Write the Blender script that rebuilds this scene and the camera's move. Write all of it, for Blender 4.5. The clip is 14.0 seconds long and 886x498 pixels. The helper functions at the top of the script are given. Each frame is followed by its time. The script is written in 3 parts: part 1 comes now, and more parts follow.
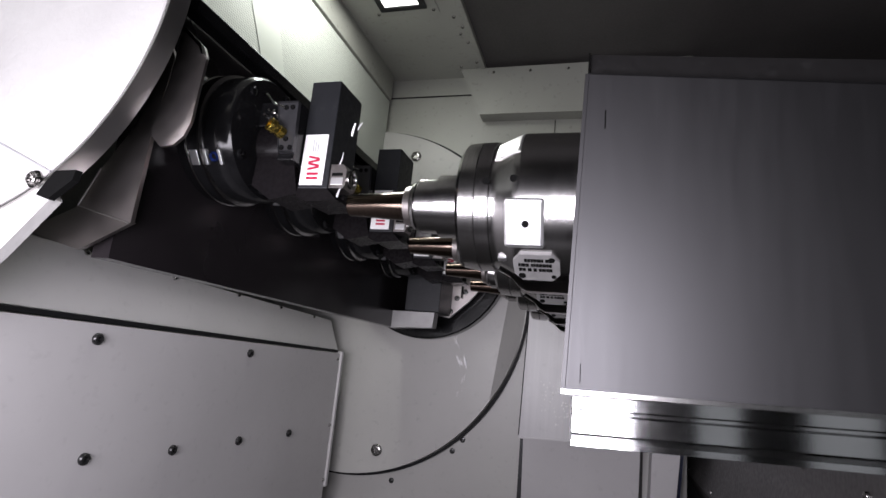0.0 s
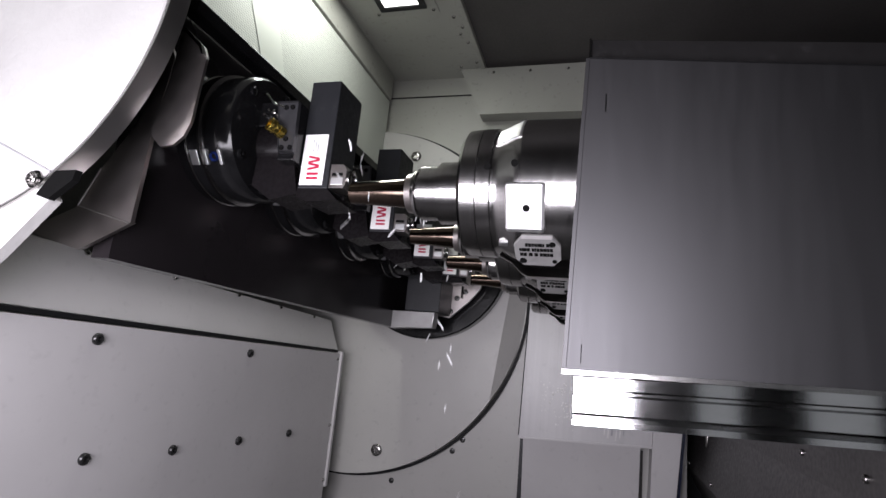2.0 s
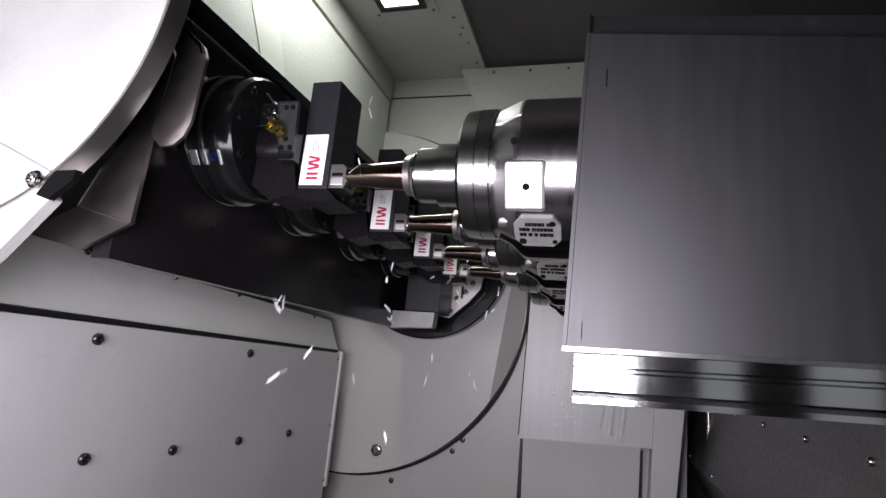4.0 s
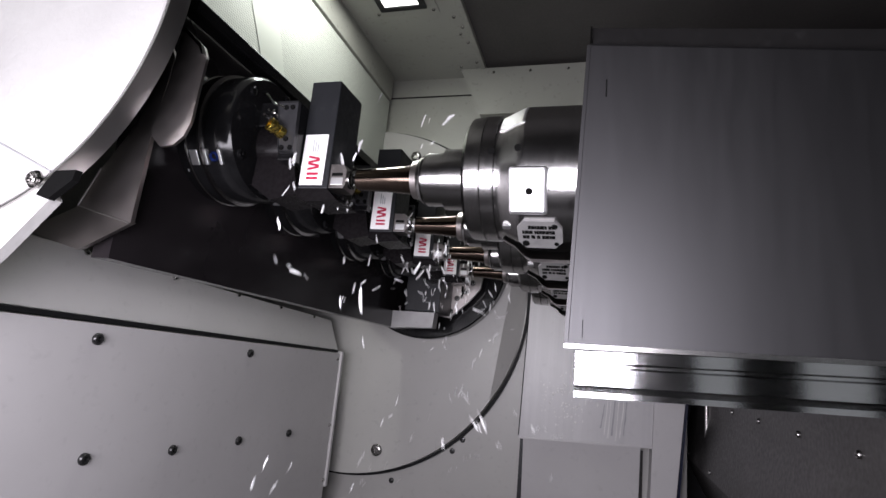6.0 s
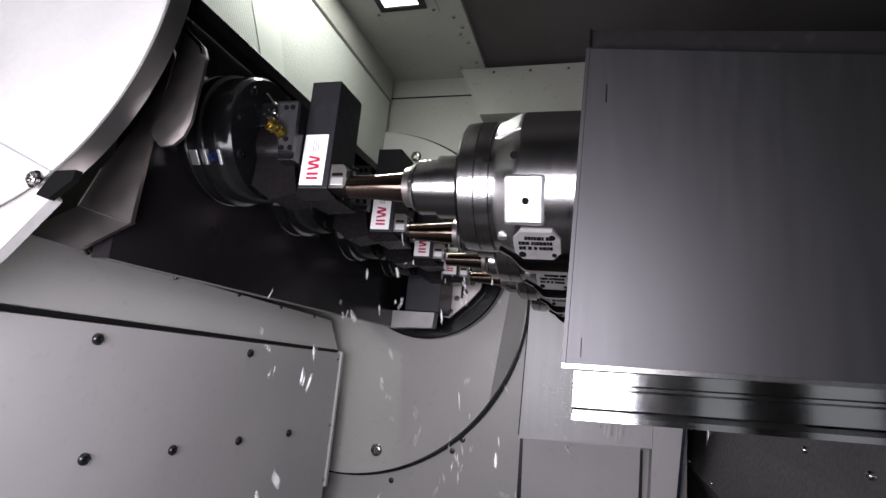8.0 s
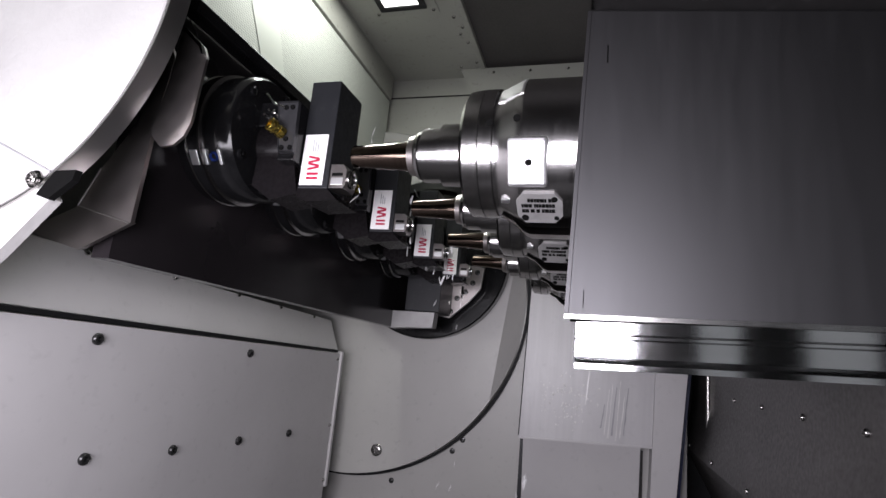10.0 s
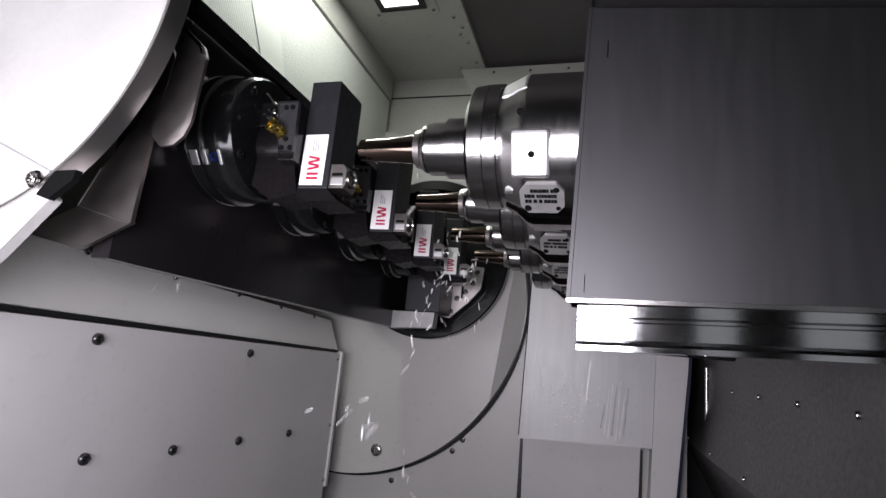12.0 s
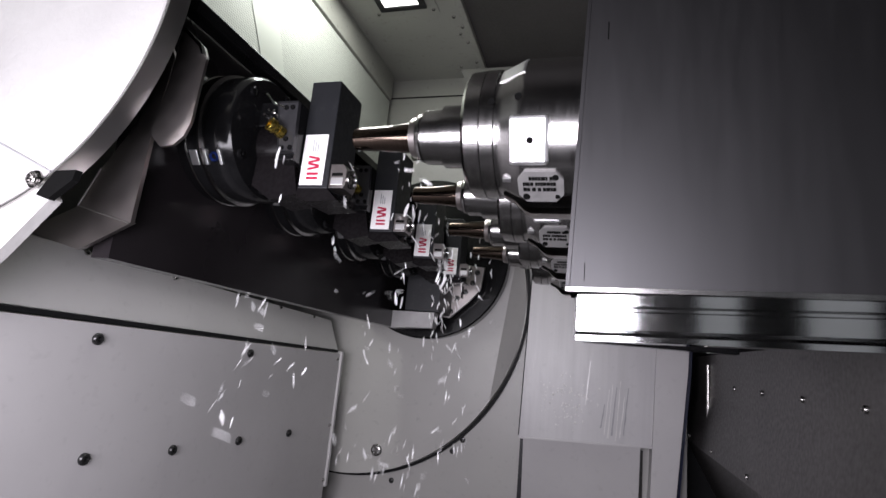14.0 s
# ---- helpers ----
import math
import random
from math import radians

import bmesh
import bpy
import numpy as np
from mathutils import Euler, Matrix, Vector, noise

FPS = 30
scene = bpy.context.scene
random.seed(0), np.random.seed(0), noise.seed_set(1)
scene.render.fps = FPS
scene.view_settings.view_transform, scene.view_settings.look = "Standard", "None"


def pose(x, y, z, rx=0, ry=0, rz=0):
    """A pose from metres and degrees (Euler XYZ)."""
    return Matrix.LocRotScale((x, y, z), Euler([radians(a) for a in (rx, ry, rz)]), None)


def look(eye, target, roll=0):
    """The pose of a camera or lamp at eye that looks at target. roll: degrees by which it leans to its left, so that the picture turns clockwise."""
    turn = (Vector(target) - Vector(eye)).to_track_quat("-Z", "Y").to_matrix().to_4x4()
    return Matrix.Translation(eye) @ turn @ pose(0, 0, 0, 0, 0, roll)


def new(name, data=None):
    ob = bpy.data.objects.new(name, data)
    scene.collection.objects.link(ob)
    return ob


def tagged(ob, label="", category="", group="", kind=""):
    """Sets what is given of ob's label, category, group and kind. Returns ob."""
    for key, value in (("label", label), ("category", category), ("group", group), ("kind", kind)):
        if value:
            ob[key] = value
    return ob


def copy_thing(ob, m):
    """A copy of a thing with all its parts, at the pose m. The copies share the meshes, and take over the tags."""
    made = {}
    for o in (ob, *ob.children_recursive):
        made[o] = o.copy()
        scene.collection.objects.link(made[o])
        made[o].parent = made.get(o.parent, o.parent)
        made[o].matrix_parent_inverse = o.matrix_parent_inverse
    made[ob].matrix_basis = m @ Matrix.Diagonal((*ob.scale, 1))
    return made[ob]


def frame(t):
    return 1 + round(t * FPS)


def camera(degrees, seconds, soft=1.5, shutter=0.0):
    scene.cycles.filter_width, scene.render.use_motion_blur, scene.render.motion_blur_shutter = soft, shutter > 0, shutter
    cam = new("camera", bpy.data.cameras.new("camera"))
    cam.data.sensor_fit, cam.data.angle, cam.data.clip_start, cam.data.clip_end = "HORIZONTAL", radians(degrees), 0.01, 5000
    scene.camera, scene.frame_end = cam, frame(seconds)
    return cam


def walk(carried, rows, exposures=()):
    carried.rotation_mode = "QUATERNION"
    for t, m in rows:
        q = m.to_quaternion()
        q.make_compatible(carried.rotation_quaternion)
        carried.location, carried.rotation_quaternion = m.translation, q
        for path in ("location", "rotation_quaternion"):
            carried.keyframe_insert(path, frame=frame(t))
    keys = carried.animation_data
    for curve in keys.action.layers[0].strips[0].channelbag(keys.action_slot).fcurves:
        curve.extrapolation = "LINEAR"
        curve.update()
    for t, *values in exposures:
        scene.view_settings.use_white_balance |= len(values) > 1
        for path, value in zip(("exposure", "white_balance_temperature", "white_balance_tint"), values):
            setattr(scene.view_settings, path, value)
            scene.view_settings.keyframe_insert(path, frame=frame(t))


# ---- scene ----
cam = camera(80, 14.0, soft=1.5, shutter=0.15)
CAM_POSE = Matrix(((0.95872, -0.03751, 0.28187, 0.0),
                   (0.26825, -0.20952, -0.94029, 0.0),
                   (0.09432, 0.97709, -0.19081, 0.0),
                   (0, 0, 0, 1)))
walk(cam, [(0.0, CAM_POSE), (14.0, CAM_POSE)])

# ---- world and lamps ----
world = bpy.data.worlds.new("world")
scene.world = world
world.use_nodes = True
world.node_tree.nodes["Background"].inputs[0].default_value = (0.55, 0.6, 0.65, 1)
world.node_tree.nodes["Background"].inputs[1].default_value = 0.02
scene.view_settings.exposure = 0.0


def area_lamp(name, eye, target, sx, sy, watts, colour=(1.0, 0.98, 0.96)):
    data = bpy.data.lights.new(name, "AREA")
    data.shape, data.size, data.size_y, data.energy, data.color = "RECTANGLE", sx, sy, watts, colour
    ob = new(name, data)
    ob.matrix_world = look(eye, target)
    return ob


area_lamp("lamp_light", (-0.685, 1.40, 1.155), (-0.685, 1.40, 0.0), 0.10, 0.18, 1.5, (0.98, 1.0, 0.96))
area_lamp("lamp_light", (-0.79, 1.12, 1.155), (-0.79, 1.12, 0.0), 0.10, 0.24, 4.3, (0.98, 1.0, 0.96))
# the long work lamp beside the camera
area_lamp("lamp_light", (-0.40, -0.12, -0.02), (-0.50, 0.9, 0.0), 0.96, 0.40, 21, (0.985, 0.94, 1.045))


# ---- materials ----
def material(name, colour, rough=0.5, metal=0.0, vary=0.08, scale=8.0, stretch=(1, 1, 1), bump=0.02,
             fine=120.0, dirt=0.0, dirt_colour=(0.08, 0.08, 0.08), rough_vary=0.08, gloss=0.5):
    m = bpy.data.materials.new(name)
    m.use_nodes = True
    nt = m.node_tree
    n, ln = nt.nodes, nt.links
    b = n["Principled BSDF"]
    tc = n.new("ShaderNodeTexCoord")
    mp = n.new("ShaderNodeMapping")
    mp.inputs["Scale"].default_value = stretch
    ln.new(tc.outputs["Object"], mp.inputs[0])
    big = n.new("ShaderNodeTexNoise")
    big.inputs["Scale"].default_value, big.inputs["Detail"].default_value = scale, 5
    ln.new(mp.outputs[0], big.inputs["Vector"])
    small = n.new("ShaderNodeTexNoise")
    small.inputs["Scale"].default_value, small.inputs["Detail"].default_value = fine, 3
    ln.new(mp.outputs[0], small.inputs["Vector"])
    ramp = n.new("ShaderNodeMapRange")
    ramp.inputs[1].default_value, ramp.inputs[2].default_value = 0.3, 0.7
    ramp.inputs[3].default_value, ramp.inputs[4].default_value = 1 - vary, 1 + vary
    ln.new(big.outputs[0], ramp.inputs[0])
    mul = n.new("ShaderNodeVectorMath")
    mul.operation = "SCALE"
    mul.inputs[0].default_value = colour
    ln.new(ramp.outputs[0], mul.inputs["Scale"])
    last = mul.outputs[0]
    if dirt:
        sp = n.new("ShaderNodeTexNoise")
        sp.inputs["Scale"].default_value, sp.inputs["Detail"].default_value = 45.0, 6
        ln.new(tc.outputs["Object"], sp.inputs["Vector"])
        th = n.new("ShaderNodeMapRange")
        th.inputs[1].default_value, th.inputs[2].default_value = 0.6, 0.75
        th.inputs[3].default_value, th.inputs[4].default_value = 0.0, dirt
        ln.new(sp.outputs[0], th.inputs[0])
        mix = n.new("ShaderNodeMix")
        mix.data_type = "RGBA"
        mix.inputs[7].default_value = (*dirt_colour, 1)
        ln.new(th.outputs[0], mix.inputs[0])
        ln.new(last, mix.inputs[6])
        last = mix.outputs[2]
    ln.new(last, b.inputs["Base Color"])
    rr = n.new("ShaderNodeMapRange")
    rr.inputs[1].default_value, rr.inputs[2].default_value = 0.3, 0.7
    rr.inputs[3].default_value, rr.inputs[4].default_value = max(0.03, rough - rough_vary), min(1, rough + rough_vary)
    ln.new(small.outputs[0], rr.inputs[0])
    ln.new(rr.outputs[0], b.inputs["Roughness"])
    b.inputs["Metallic"].default_value = metal
    b.inputs["Specular IOR Level"].default_value = gloss
    if bump:
        bp = n.new("ShaderNodeBump")
        bp.inputs["Strength"].default_value, bp.inputs["Distance"].default_value = bump, 0.002
        ln.new(small.outputs[0], bp.inputs["Height"])
        ln.new(bp.outputs[0], b.inputs["Normal"])
    return m


PAINT = material("pale_grey_paint", (0.50, 0.488, 0.488), 0.42, 0, 0.06, 3.0, bump=0.03, dirt=0.10)
# the pale paint, slightly warmer, darkened for weaker lamp light far off
PAINT_FAR = material("pale_grey_paint_dimmed", (0.40, 0.393, 0.375), 0.42, 0, 0.07, 2.5, bump=0.03, dirt=0.15)
PAINT_WALL = material("grey_green_wall_paint", (0.335, 0.338, 0.302), 0.45, 0, 0.08, 2.5, bump=0.03, dirt=0.3)
WHITE = material("white_cover_paint", (0.53, 0.523, 0.51), 0.42, 0, 0.10, 4.0, bump=0.6, fine=75.0, dirt=0.15, dirt_colour=(0.5, 0.48, 0.44))
BLACK = material("black_oxide_steel", (0.006, 0.006, 0.0065), 0.16, 0.0, 0.3, 14.0, bump=0.004, dirt=0.12, dirt_colour=(0.03, 0.03, 0.03), rough_vary=0.05, gloss=0.3)
BLACK_MATT = material("black_painted_steel", (0.0065, 0.0057, 0.0062), 0.28, 0.0, 0.35, 5.0, bump=0.0, dirt=0.15, dirt_colour=(0.018, 0.016, 0.017), gloss=0.08)
BRIDGE = material("oily_black_bridge_paint", (0.0120, 0.0104, 0.0114), 0.2, 0.0, 0.3, 3.0, bump=0.0, dirt=0.05, dirt_colour=(0.03, 0.026, 0.028), rough_vary=0.03, gloss=0.22)
COVER_BACK = material("dark_folded_sheet", (0.011, 0.0105, 0.0105), 0.5, 0.0, 0.2, 4.0, bump=0.0, dirt=0.15, gloss=0.2)
BRACKET_PLATE = material("grey_bracket_plate", (0.035, 0.035, 0.038), 0.4, 0.3, 0.15, 30.0, bump=0.01, dirt=0.3)
BLOCK = material("dark_anodised_block", (0.014, 0.0148, 0.017), 0.42, 0.0, 0.12, 20.0, bump=0.01, dirt=0.15, gloss=0.35)
BRACKET = material("dark_bracket_steel", (0.024, 0.024, 0.026), 0.35, 0.4, 0.2, 20.0, bump=0.02, dirt=0.2)
STEEL = material("ground_steel", (0.36, 0.353, 0.348), 0.21, 1.0, 0.08, 10.0, (40, 1, 1), 0.004, 30.0, rough_vary=0.04)
DARK_STEEL = material("brushed_dark_steel", (0.33, 0.305, 0.295), 0.34, 1.0, 0.06, 3.0, (1, 1, 1.5), 0.0, 40.0, rough_vary=0.03)
RIM = material("turned_rim_steel", (0.52, 0.51, 0.50), 0.33, 1.0, 0.06, 5.0, (1, 6, 1), 0.0, 60.0, rough_vary=0.03)
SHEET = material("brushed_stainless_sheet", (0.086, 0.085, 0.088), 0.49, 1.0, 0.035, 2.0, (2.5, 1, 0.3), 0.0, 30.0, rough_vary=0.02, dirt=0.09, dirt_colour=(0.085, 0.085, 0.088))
SHEET_BSDF = SHEET.node_tree.nodes["Principled BSDF"]
SHEET_BSDF.inputs["Anisotropic"].default_value = 0.2
GRAIN = SHEET.node_tree.nodes.new("ShaderNodeCombineXYZ")   # brushed across, so gloss spreads upright
GRAIN.inputs[2].default_value = 1.0
SHEET.node_tree.links.new(GRAIN.outputs[0], SHEET_BSDF.inputs["Tangent"])
RAIL = material("polished_steel_rail", (0.52, 0.52, 0.52), 0.09, 1.0, 0.05, 8.0, (1, 6, 6), 0.0, 60.0, rough_vary=0.01)
FLAT = material("milled_flat_steel", (0.84, 0.84, 0.84), 0.38, 1.0, 0.03, 20.0, bump=0.0, rough_vary=0.02)
ROOF = material("dark_bellows_sheet", (0.066, 0.062, 0.059), 0.6, 0, 0.15, 4.0, bump=0.04, dirt=0.2)
SKIRT = material("dark_brown_grey_sheet", (0.042, 0.039, 0.038), 0.40, 0.2, 0.45, 2.5, bump=0.0, dirt=0.12, dirt_colour=(0.14, 0.13, 0.12))
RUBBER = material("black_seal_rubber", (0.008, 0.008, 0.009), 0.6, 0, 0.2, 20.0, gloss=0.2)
LABEL = material("white_label_vinyl", (0.82, 0.81, 0.80), 0.4, 0, 0.03, 20.0, bump=0)
RED = material("red_print", (0.42, 0.008, 0.05), 0.45, 0, 0.05, 20.0, bump=0)
GREY_PRINT = material("grey_print", (0.32, 0.32, 0.33), 0.5, 0, 0.05, 20.0, bump=0)
DARK_PRINT = material("dark_engraving", (0.006, 0.006, 0.006), 0.85, 0, 0.05, 20.0, bump=0, gloss=0.04)
PAN = material("oily_pan_steel", (0.04, 0.039, 0.038), 0.4, 0.0, 0.25, 5.0, bump=0.02, dirt=0.4)
PLATE = material("etched_aluminium_plate", (0.31, 0.305, 0.30), 0.45, 0.4, 0.1, 30.0, bump=0.01, dirt=0.25)
PAINT_STREAK = material("streaked_grey_paint", (0.47, 0.46, 0.465), 0.38, 0, 0.06, 1.5, (28, 28, 1.2), 0.01, 20.0, dirt=0.2, dirt_colour=(0.3, 0.3, 0.3))
BRASS = material("yellow_brass", (0.72, 0.55, 0.13), 0.25, 1.0, 0.1, 40.0, bump=0.02)
SEAL_BLUE = material("navy_seal_rubber", (0.006, 0.009, 0.035), 0.4, 0.0, 0.2, 20.0, bump=0, gloss=0.3)
BLUE = material("blue_anodised_plug", (0.008, 0.02, 0.10), 0.25, 0.4, 0.1, 30.0, bump=0)
DRIP = material("dried_coolant", (0.62, 0.61, 0.60), 0.2, 0, 0.1, 30.0, bump=0)
SCREW = material("zinc_screw_head", (0.35, 0.34, 0.33), 0.25, 1.0, 0.15, 60.0, bump=0.02)
SCREW_DARK = material("black_screw_head", (0.05, 0.05, 0.05), 0.3, 0.7, 0.15, 60.0, bump=0.02)
CHIP = material("fresh_aluminium_chip", (0.88, 0.88, 0.88), 0.35, 0.15, 0.05, 60.0, bump=0)
COPPER = material("bronze_coated_carbide", (0.095, 0.072, 0.058), 0.11, 1.0, 0.15, 12.0, (30, 1, 1), 0.004, 20.0, rough_vary=0.04)


def emitter(name, colour, strength):
    m = bpy.data.materials.new(name)
    m.use_nodes = True
    b = m.node_tree.nodes["Principled BSDF"]
    b.inputs["Base Color"].default_value = (*colour, 1)
    b.inputs["Emission Color"].default_value = (*colour, 1)
    b.inputs["Emission Strength"].default_value = strength
    return m


WINDOW = emitter("daylight_pane", (0.9, 0.93, 1.0), 0.25)
GLOW = emitter("lamp_diffuser", (1.0, 0.99, 0.97), 6.0)


def perforate(m):
    """Rows of small punched holes over the paint, at 8 mm pitch."""
    nt = m.node_tree
    n, ln = nt.nodes, nt.links
    b = n["Principled BSDF"]
    src = b.inputs["Base Color"].links[0].from_socket
    tc = n.new("ShaderNodeTexCoord")
    sep, com = n.new("ShaderNodeSeparateXYZ"), n.new("ShaderNodeCombineXYZ")
    ln.new(tc.outputs["Object"], sep.inputs[0])
    ln.new(sep.outputs[1], com.inputs[0])
    ln.new(sep.outputs[2], com.inputs[1])
    vo = n.new("ShaderNodeTexVoronoi")
    vo.voronoi_dimensions = "2D"
    vo.inputs["Scale"].default_value, vo.inputs["Randomness"].default_value = 150.0, 0.0
    ln.new(com.outputs[0], vo.inputs["Vector"])
    th = n.new("ShaderNodeMapRange")
    th.inputs[1].default_value, th.inputs[2].default_value = 0.25, 0.4
    th.inputs[3].default_value, th.inputs[4].default_value = 0.5, 0.0
    ln.new(vo.outputs["Distance"], th.inputs[0])
    mix = n.new("ShaderNodeMix")
    mix.data_type = "RGBA"
    mix.inputs[7].default_value = (0.12, 0.12, 0.12, 1)
    ln.new(th.outputs[0], mix.inputs[0])
    ln.new(src, mix.inputs[6])
    ln.new(mix.outputs[2], b.inputs["Base Color"])
    return m


PERFORATED = perforate(material("perforated_panel_paint", (0.55, 0.58, 0.52), 0.5, 0, 0.05, 3.0, bump=0.03))


# ---- mesh helpers ----
def smooth_by_angle(me, angle=0.6):
    for p in me.polygons:
        p.use_smooth = True
    me.set_sharp_from_angle(angle=angle)


def part(name, bm, mat, parent=None, label="", smooth=False, keep=None):
    me = bpy.data.meshes.new(name)
    bmesh.ops.recalc_face_normals(bm, faces=bm.faces[:])
    bm.to_mesh(me)
    bm.free()
    me.materials.append(mat)
    if smooth:
        smooth_by_angle(me)
    ob = new(name, me)
    if parent:
        ob.parent = parent
    if label:
        tagged(ob, label)
    return ob


def same_part(name, me, parent, m):
    ob = new(name, me)
    ob.parent = parent
    ob.matrix_basis = m
    return ob


def add_box(bm, x0, x1, y0, y1, z0, z1, bevel=0.0):
    r = bmesh.ops.create_cube(bm, size=1.0, matrix=Matrix.LocRotScale(
        ((x0 + x1) / 2, (y0 + y1) / 2, (z0 + z1) / 2), None, (x1 - x0, y1 - y0, z1 - z0)))
    if bevel:
        es = list({e for v in r["verts"] for e in v.link_edges})
        bmesh.ops.bevel(bm, geom=es, offset=bevel, segments=2, profile=0.5, affect="EDGES")
    return bm


def boxed(x0, x1, y0, y1, z0, z1, bevel=0.0):
    return add_box(bmesh.new(), x0, x1, y0, y1, z0, z1, bevel)


def lathe(profile, segs=48, bm=None, m=Matrix(), closed=True):
    """Turns (along, radius) about the X axis."""
    bm = bm or bmesh.new()
    rings = []
    for a, r in profile:
        rings.append([bm.verts.new(m @ Vector((a, r * math.cos(2 * math.pi * k / segs), r * math.sin(2 * math.pi * k / segs))))
                      for k in range(segs)])
    for p, q in zip(rings, rings[1:]):
        for k in range(segs):
            bm.faces.new((p[k], p[(k + 1) % segs], q[(k + 1) % segs], q[k]))
    if closed:
        bm.faces.new(rings[0])
        bm.faces.new(rings[-1][::-1])
    return bm


def prism(outline, y0, y1, bm=None):
    """An XZ outline pushed from y0 to y1."""
    bm = bm or bmesh.new()
    a = [bm.verts.new((x, y0, z)) for x, z in outline]
    b = [bm.verts.new((x, y1, z)) for x, z in outline]
    n = len(a)
    for k in range(n):
        bm.faces.new((a[k], a[(k + 1) % n], b[(k + 1) % n], b[k]))
    bm.faces.new(a[::-1])
    bm.faces.new(b)
    return bm


def loft(near, far, y0, y1):
    """A bar whose XZ section goes from near to far."""
    bm = bmesh.new()
    a = [bm.verts.new((x, y0, z)) for x, z in near]
    b = [bm.verts.new((x, y1, z)) for x, z in far]
    n = len(a)
    for k in range(n):
        bm.faces.new((a[k], a[(k + 1) % n], b[(k + 1) % n], b[k]))
    bm.faces.new(a[::-1])
    bm.faces.new(b)
    return bm


def thing(name, label, category, group="", kind="", at=(0, 0, 0)):
    ob = new(name)
    ob.location = at
    ob.empty_display_size = 0.05
    return tagged(ob, label, category, group, kind)


def arc(cx, cz, r, a0, a1, n):
    return [(cx + r * math.cos(radians(a0 + (a1 - a0) * k / n)), cz + r * math.sin(radians(a0 + (a1 - a0) * k / n))) for k in range(n + 1)]


TO_MINUS_Y = Matrix.Rotation(radians(-90), 4, "Z")   # +X -> -Y
TO_DOWN = Matrix.Rotation(radians(90), 4, "Y")       # +X -> -Z


def screw_mesh(name, r, h, mat):
    """A domed socket screw, head along +X."""
    bm = lathe([(0, r), (h * 0.55, r), (h * 0.9, r * 0.8), (h, r * 0.5), (h * 0.45, r * 0.45), (h * 0.45, 0.0005)], 14)
    me = bpy.data.meshes.new(name)
    bmesh.ops.recalc_face_normals(bm, faces=bm.faces[:])
    bm.to_mesh(me)
    bm.free()
    me.materials.append(mat)
    smooth_by_angle(me)
    return me


SCREW_8 = screw_mesh("screw", 0.0115, 0.008, SCREW_DARK)
SCREW_5 = screw_mesh("screw", 0.006, 0.005, SCREW)
SCREW_9 = screw_mesh("screw", 0.010, 0.006, SCREW_DARK)
SCREW_RING = screw_mesh("screw", 0.022, 0.010, SCREW)
CHUCK_BOLT = screw_mesh("bolt", 0.0085, 0.004, BLACK)
BOLT_BLACK = screw_mesh("bolt", 0.010, 0.006, SCREW_DARK)

# ---- setting ----
floor = tagged(part("floor", boxed(-1.9, 1.3, -0.9, 2.5, -1.05, -1.0), PAN), "grey oily sheet steel floor of the machine pan", "floor", kind="structure")
ceiling = tagged(part("ceiling", boxed(-1.0, -0.478, -0.9, 2.06, 1.17, 1.20), PAINT_WALL), "pale grey-green painted sheet metal ceiling", "ceiling", kind="structure")
roof = tagged(part("roof", boxed(-0.478, 1.3, -0.9, 2.3, 1.185, 1.22), ROOF), "dark brown-grey sliding roof cover sheet", "roof", kind="structure")
tagged(part("trim", boxed(-0.492, -0.474, -0.9, 1.945, 1.160, 1.184, 0.003), PAINT_WALL), "pale grey folded sheet edge along the roof opening", "trim", kind="structure")

tagged(part("wall_far_lower", boxed(-1.9, 0.31, 2.02, 2.06, -1.0, 0.449), PAINT_FAR), "pale grey painted lower far wall behind the disc", "wall", kind="structure")
wall_far = tagged(part("wall_far", boxed(-1.9, 0.31, 2.02, 2.06, 0.45, 1.4), PAINT_WALL), "pale grey-green painted far wall of the work area", "wall", kind="structure")
part("seam", boxed(-0.92, -0.49, 2.016, 2.0235, 1.083, 1.088), RUBBER, wall_far)
tagged(part("wall_right", boxed(1.26, 1.3, -0.9, 2.3, -1.0, 1.4), ROOF), "dark sheet metal wall behind the spindle unit", "wall", kind="structure")
# unseen wall, kept black so that cover and rail reflect dark
tagged(part("wall_back", boxed(-1.9, 1.3, -0.94, -0.9, -1.0, 1.4), BLACK_MATT), "unseen back wall with the machine door, black for dark reflections", "wall", kind="structure")
tagged(part("wall_outer", boxed(-1.94, -1.9, -0.9, 2.3, -1.0, 1.4), PAINT_WALL), "pale painted outer wall of the work area", "wall", kind="structure")
# added black sheet; its colour carries the shade inside the slide opening
tagged(part("opening_dark", boxed(0.2, 1.3, 2.3, 2.34, -1.0, 1.4), RUBBER), "black backing wall that gives the slide opening its shade", "wall", kind="structure")

beam = tagged(part("beam", prism([(-0.582, 1.168), (0.31, 1.168), (0.31, 0.962), (-0.485, 0.962)], 1.95, 2.02), PAINT_WALL), "pale painted cross beam under the roof opening", "beam", kind="structure")
for k in range(4):
    same_part("screw", SCREW_5, beam, pose(-0.44 + 0.15 * k, 1.949, 1.145, rz=-90))
part("seam", boxed(-0.187, -0.184, 2.0165, 2.0235, 0.80, 0.96), RUBBER, wall_far)
for x, y in ((-0.505, 1.30), (-0.505, 1.45), (-0.524, 1.604), (-0.506, 1.666), (-0.524, 1.706), (-0.508, 1.763), (-0.504, 1.903), (-0.575, 1.93)):
    same_part("screw", SCREW_5, ceiling, Matrix.Translation((x, y, 1.17)) @ TO_DOWN)

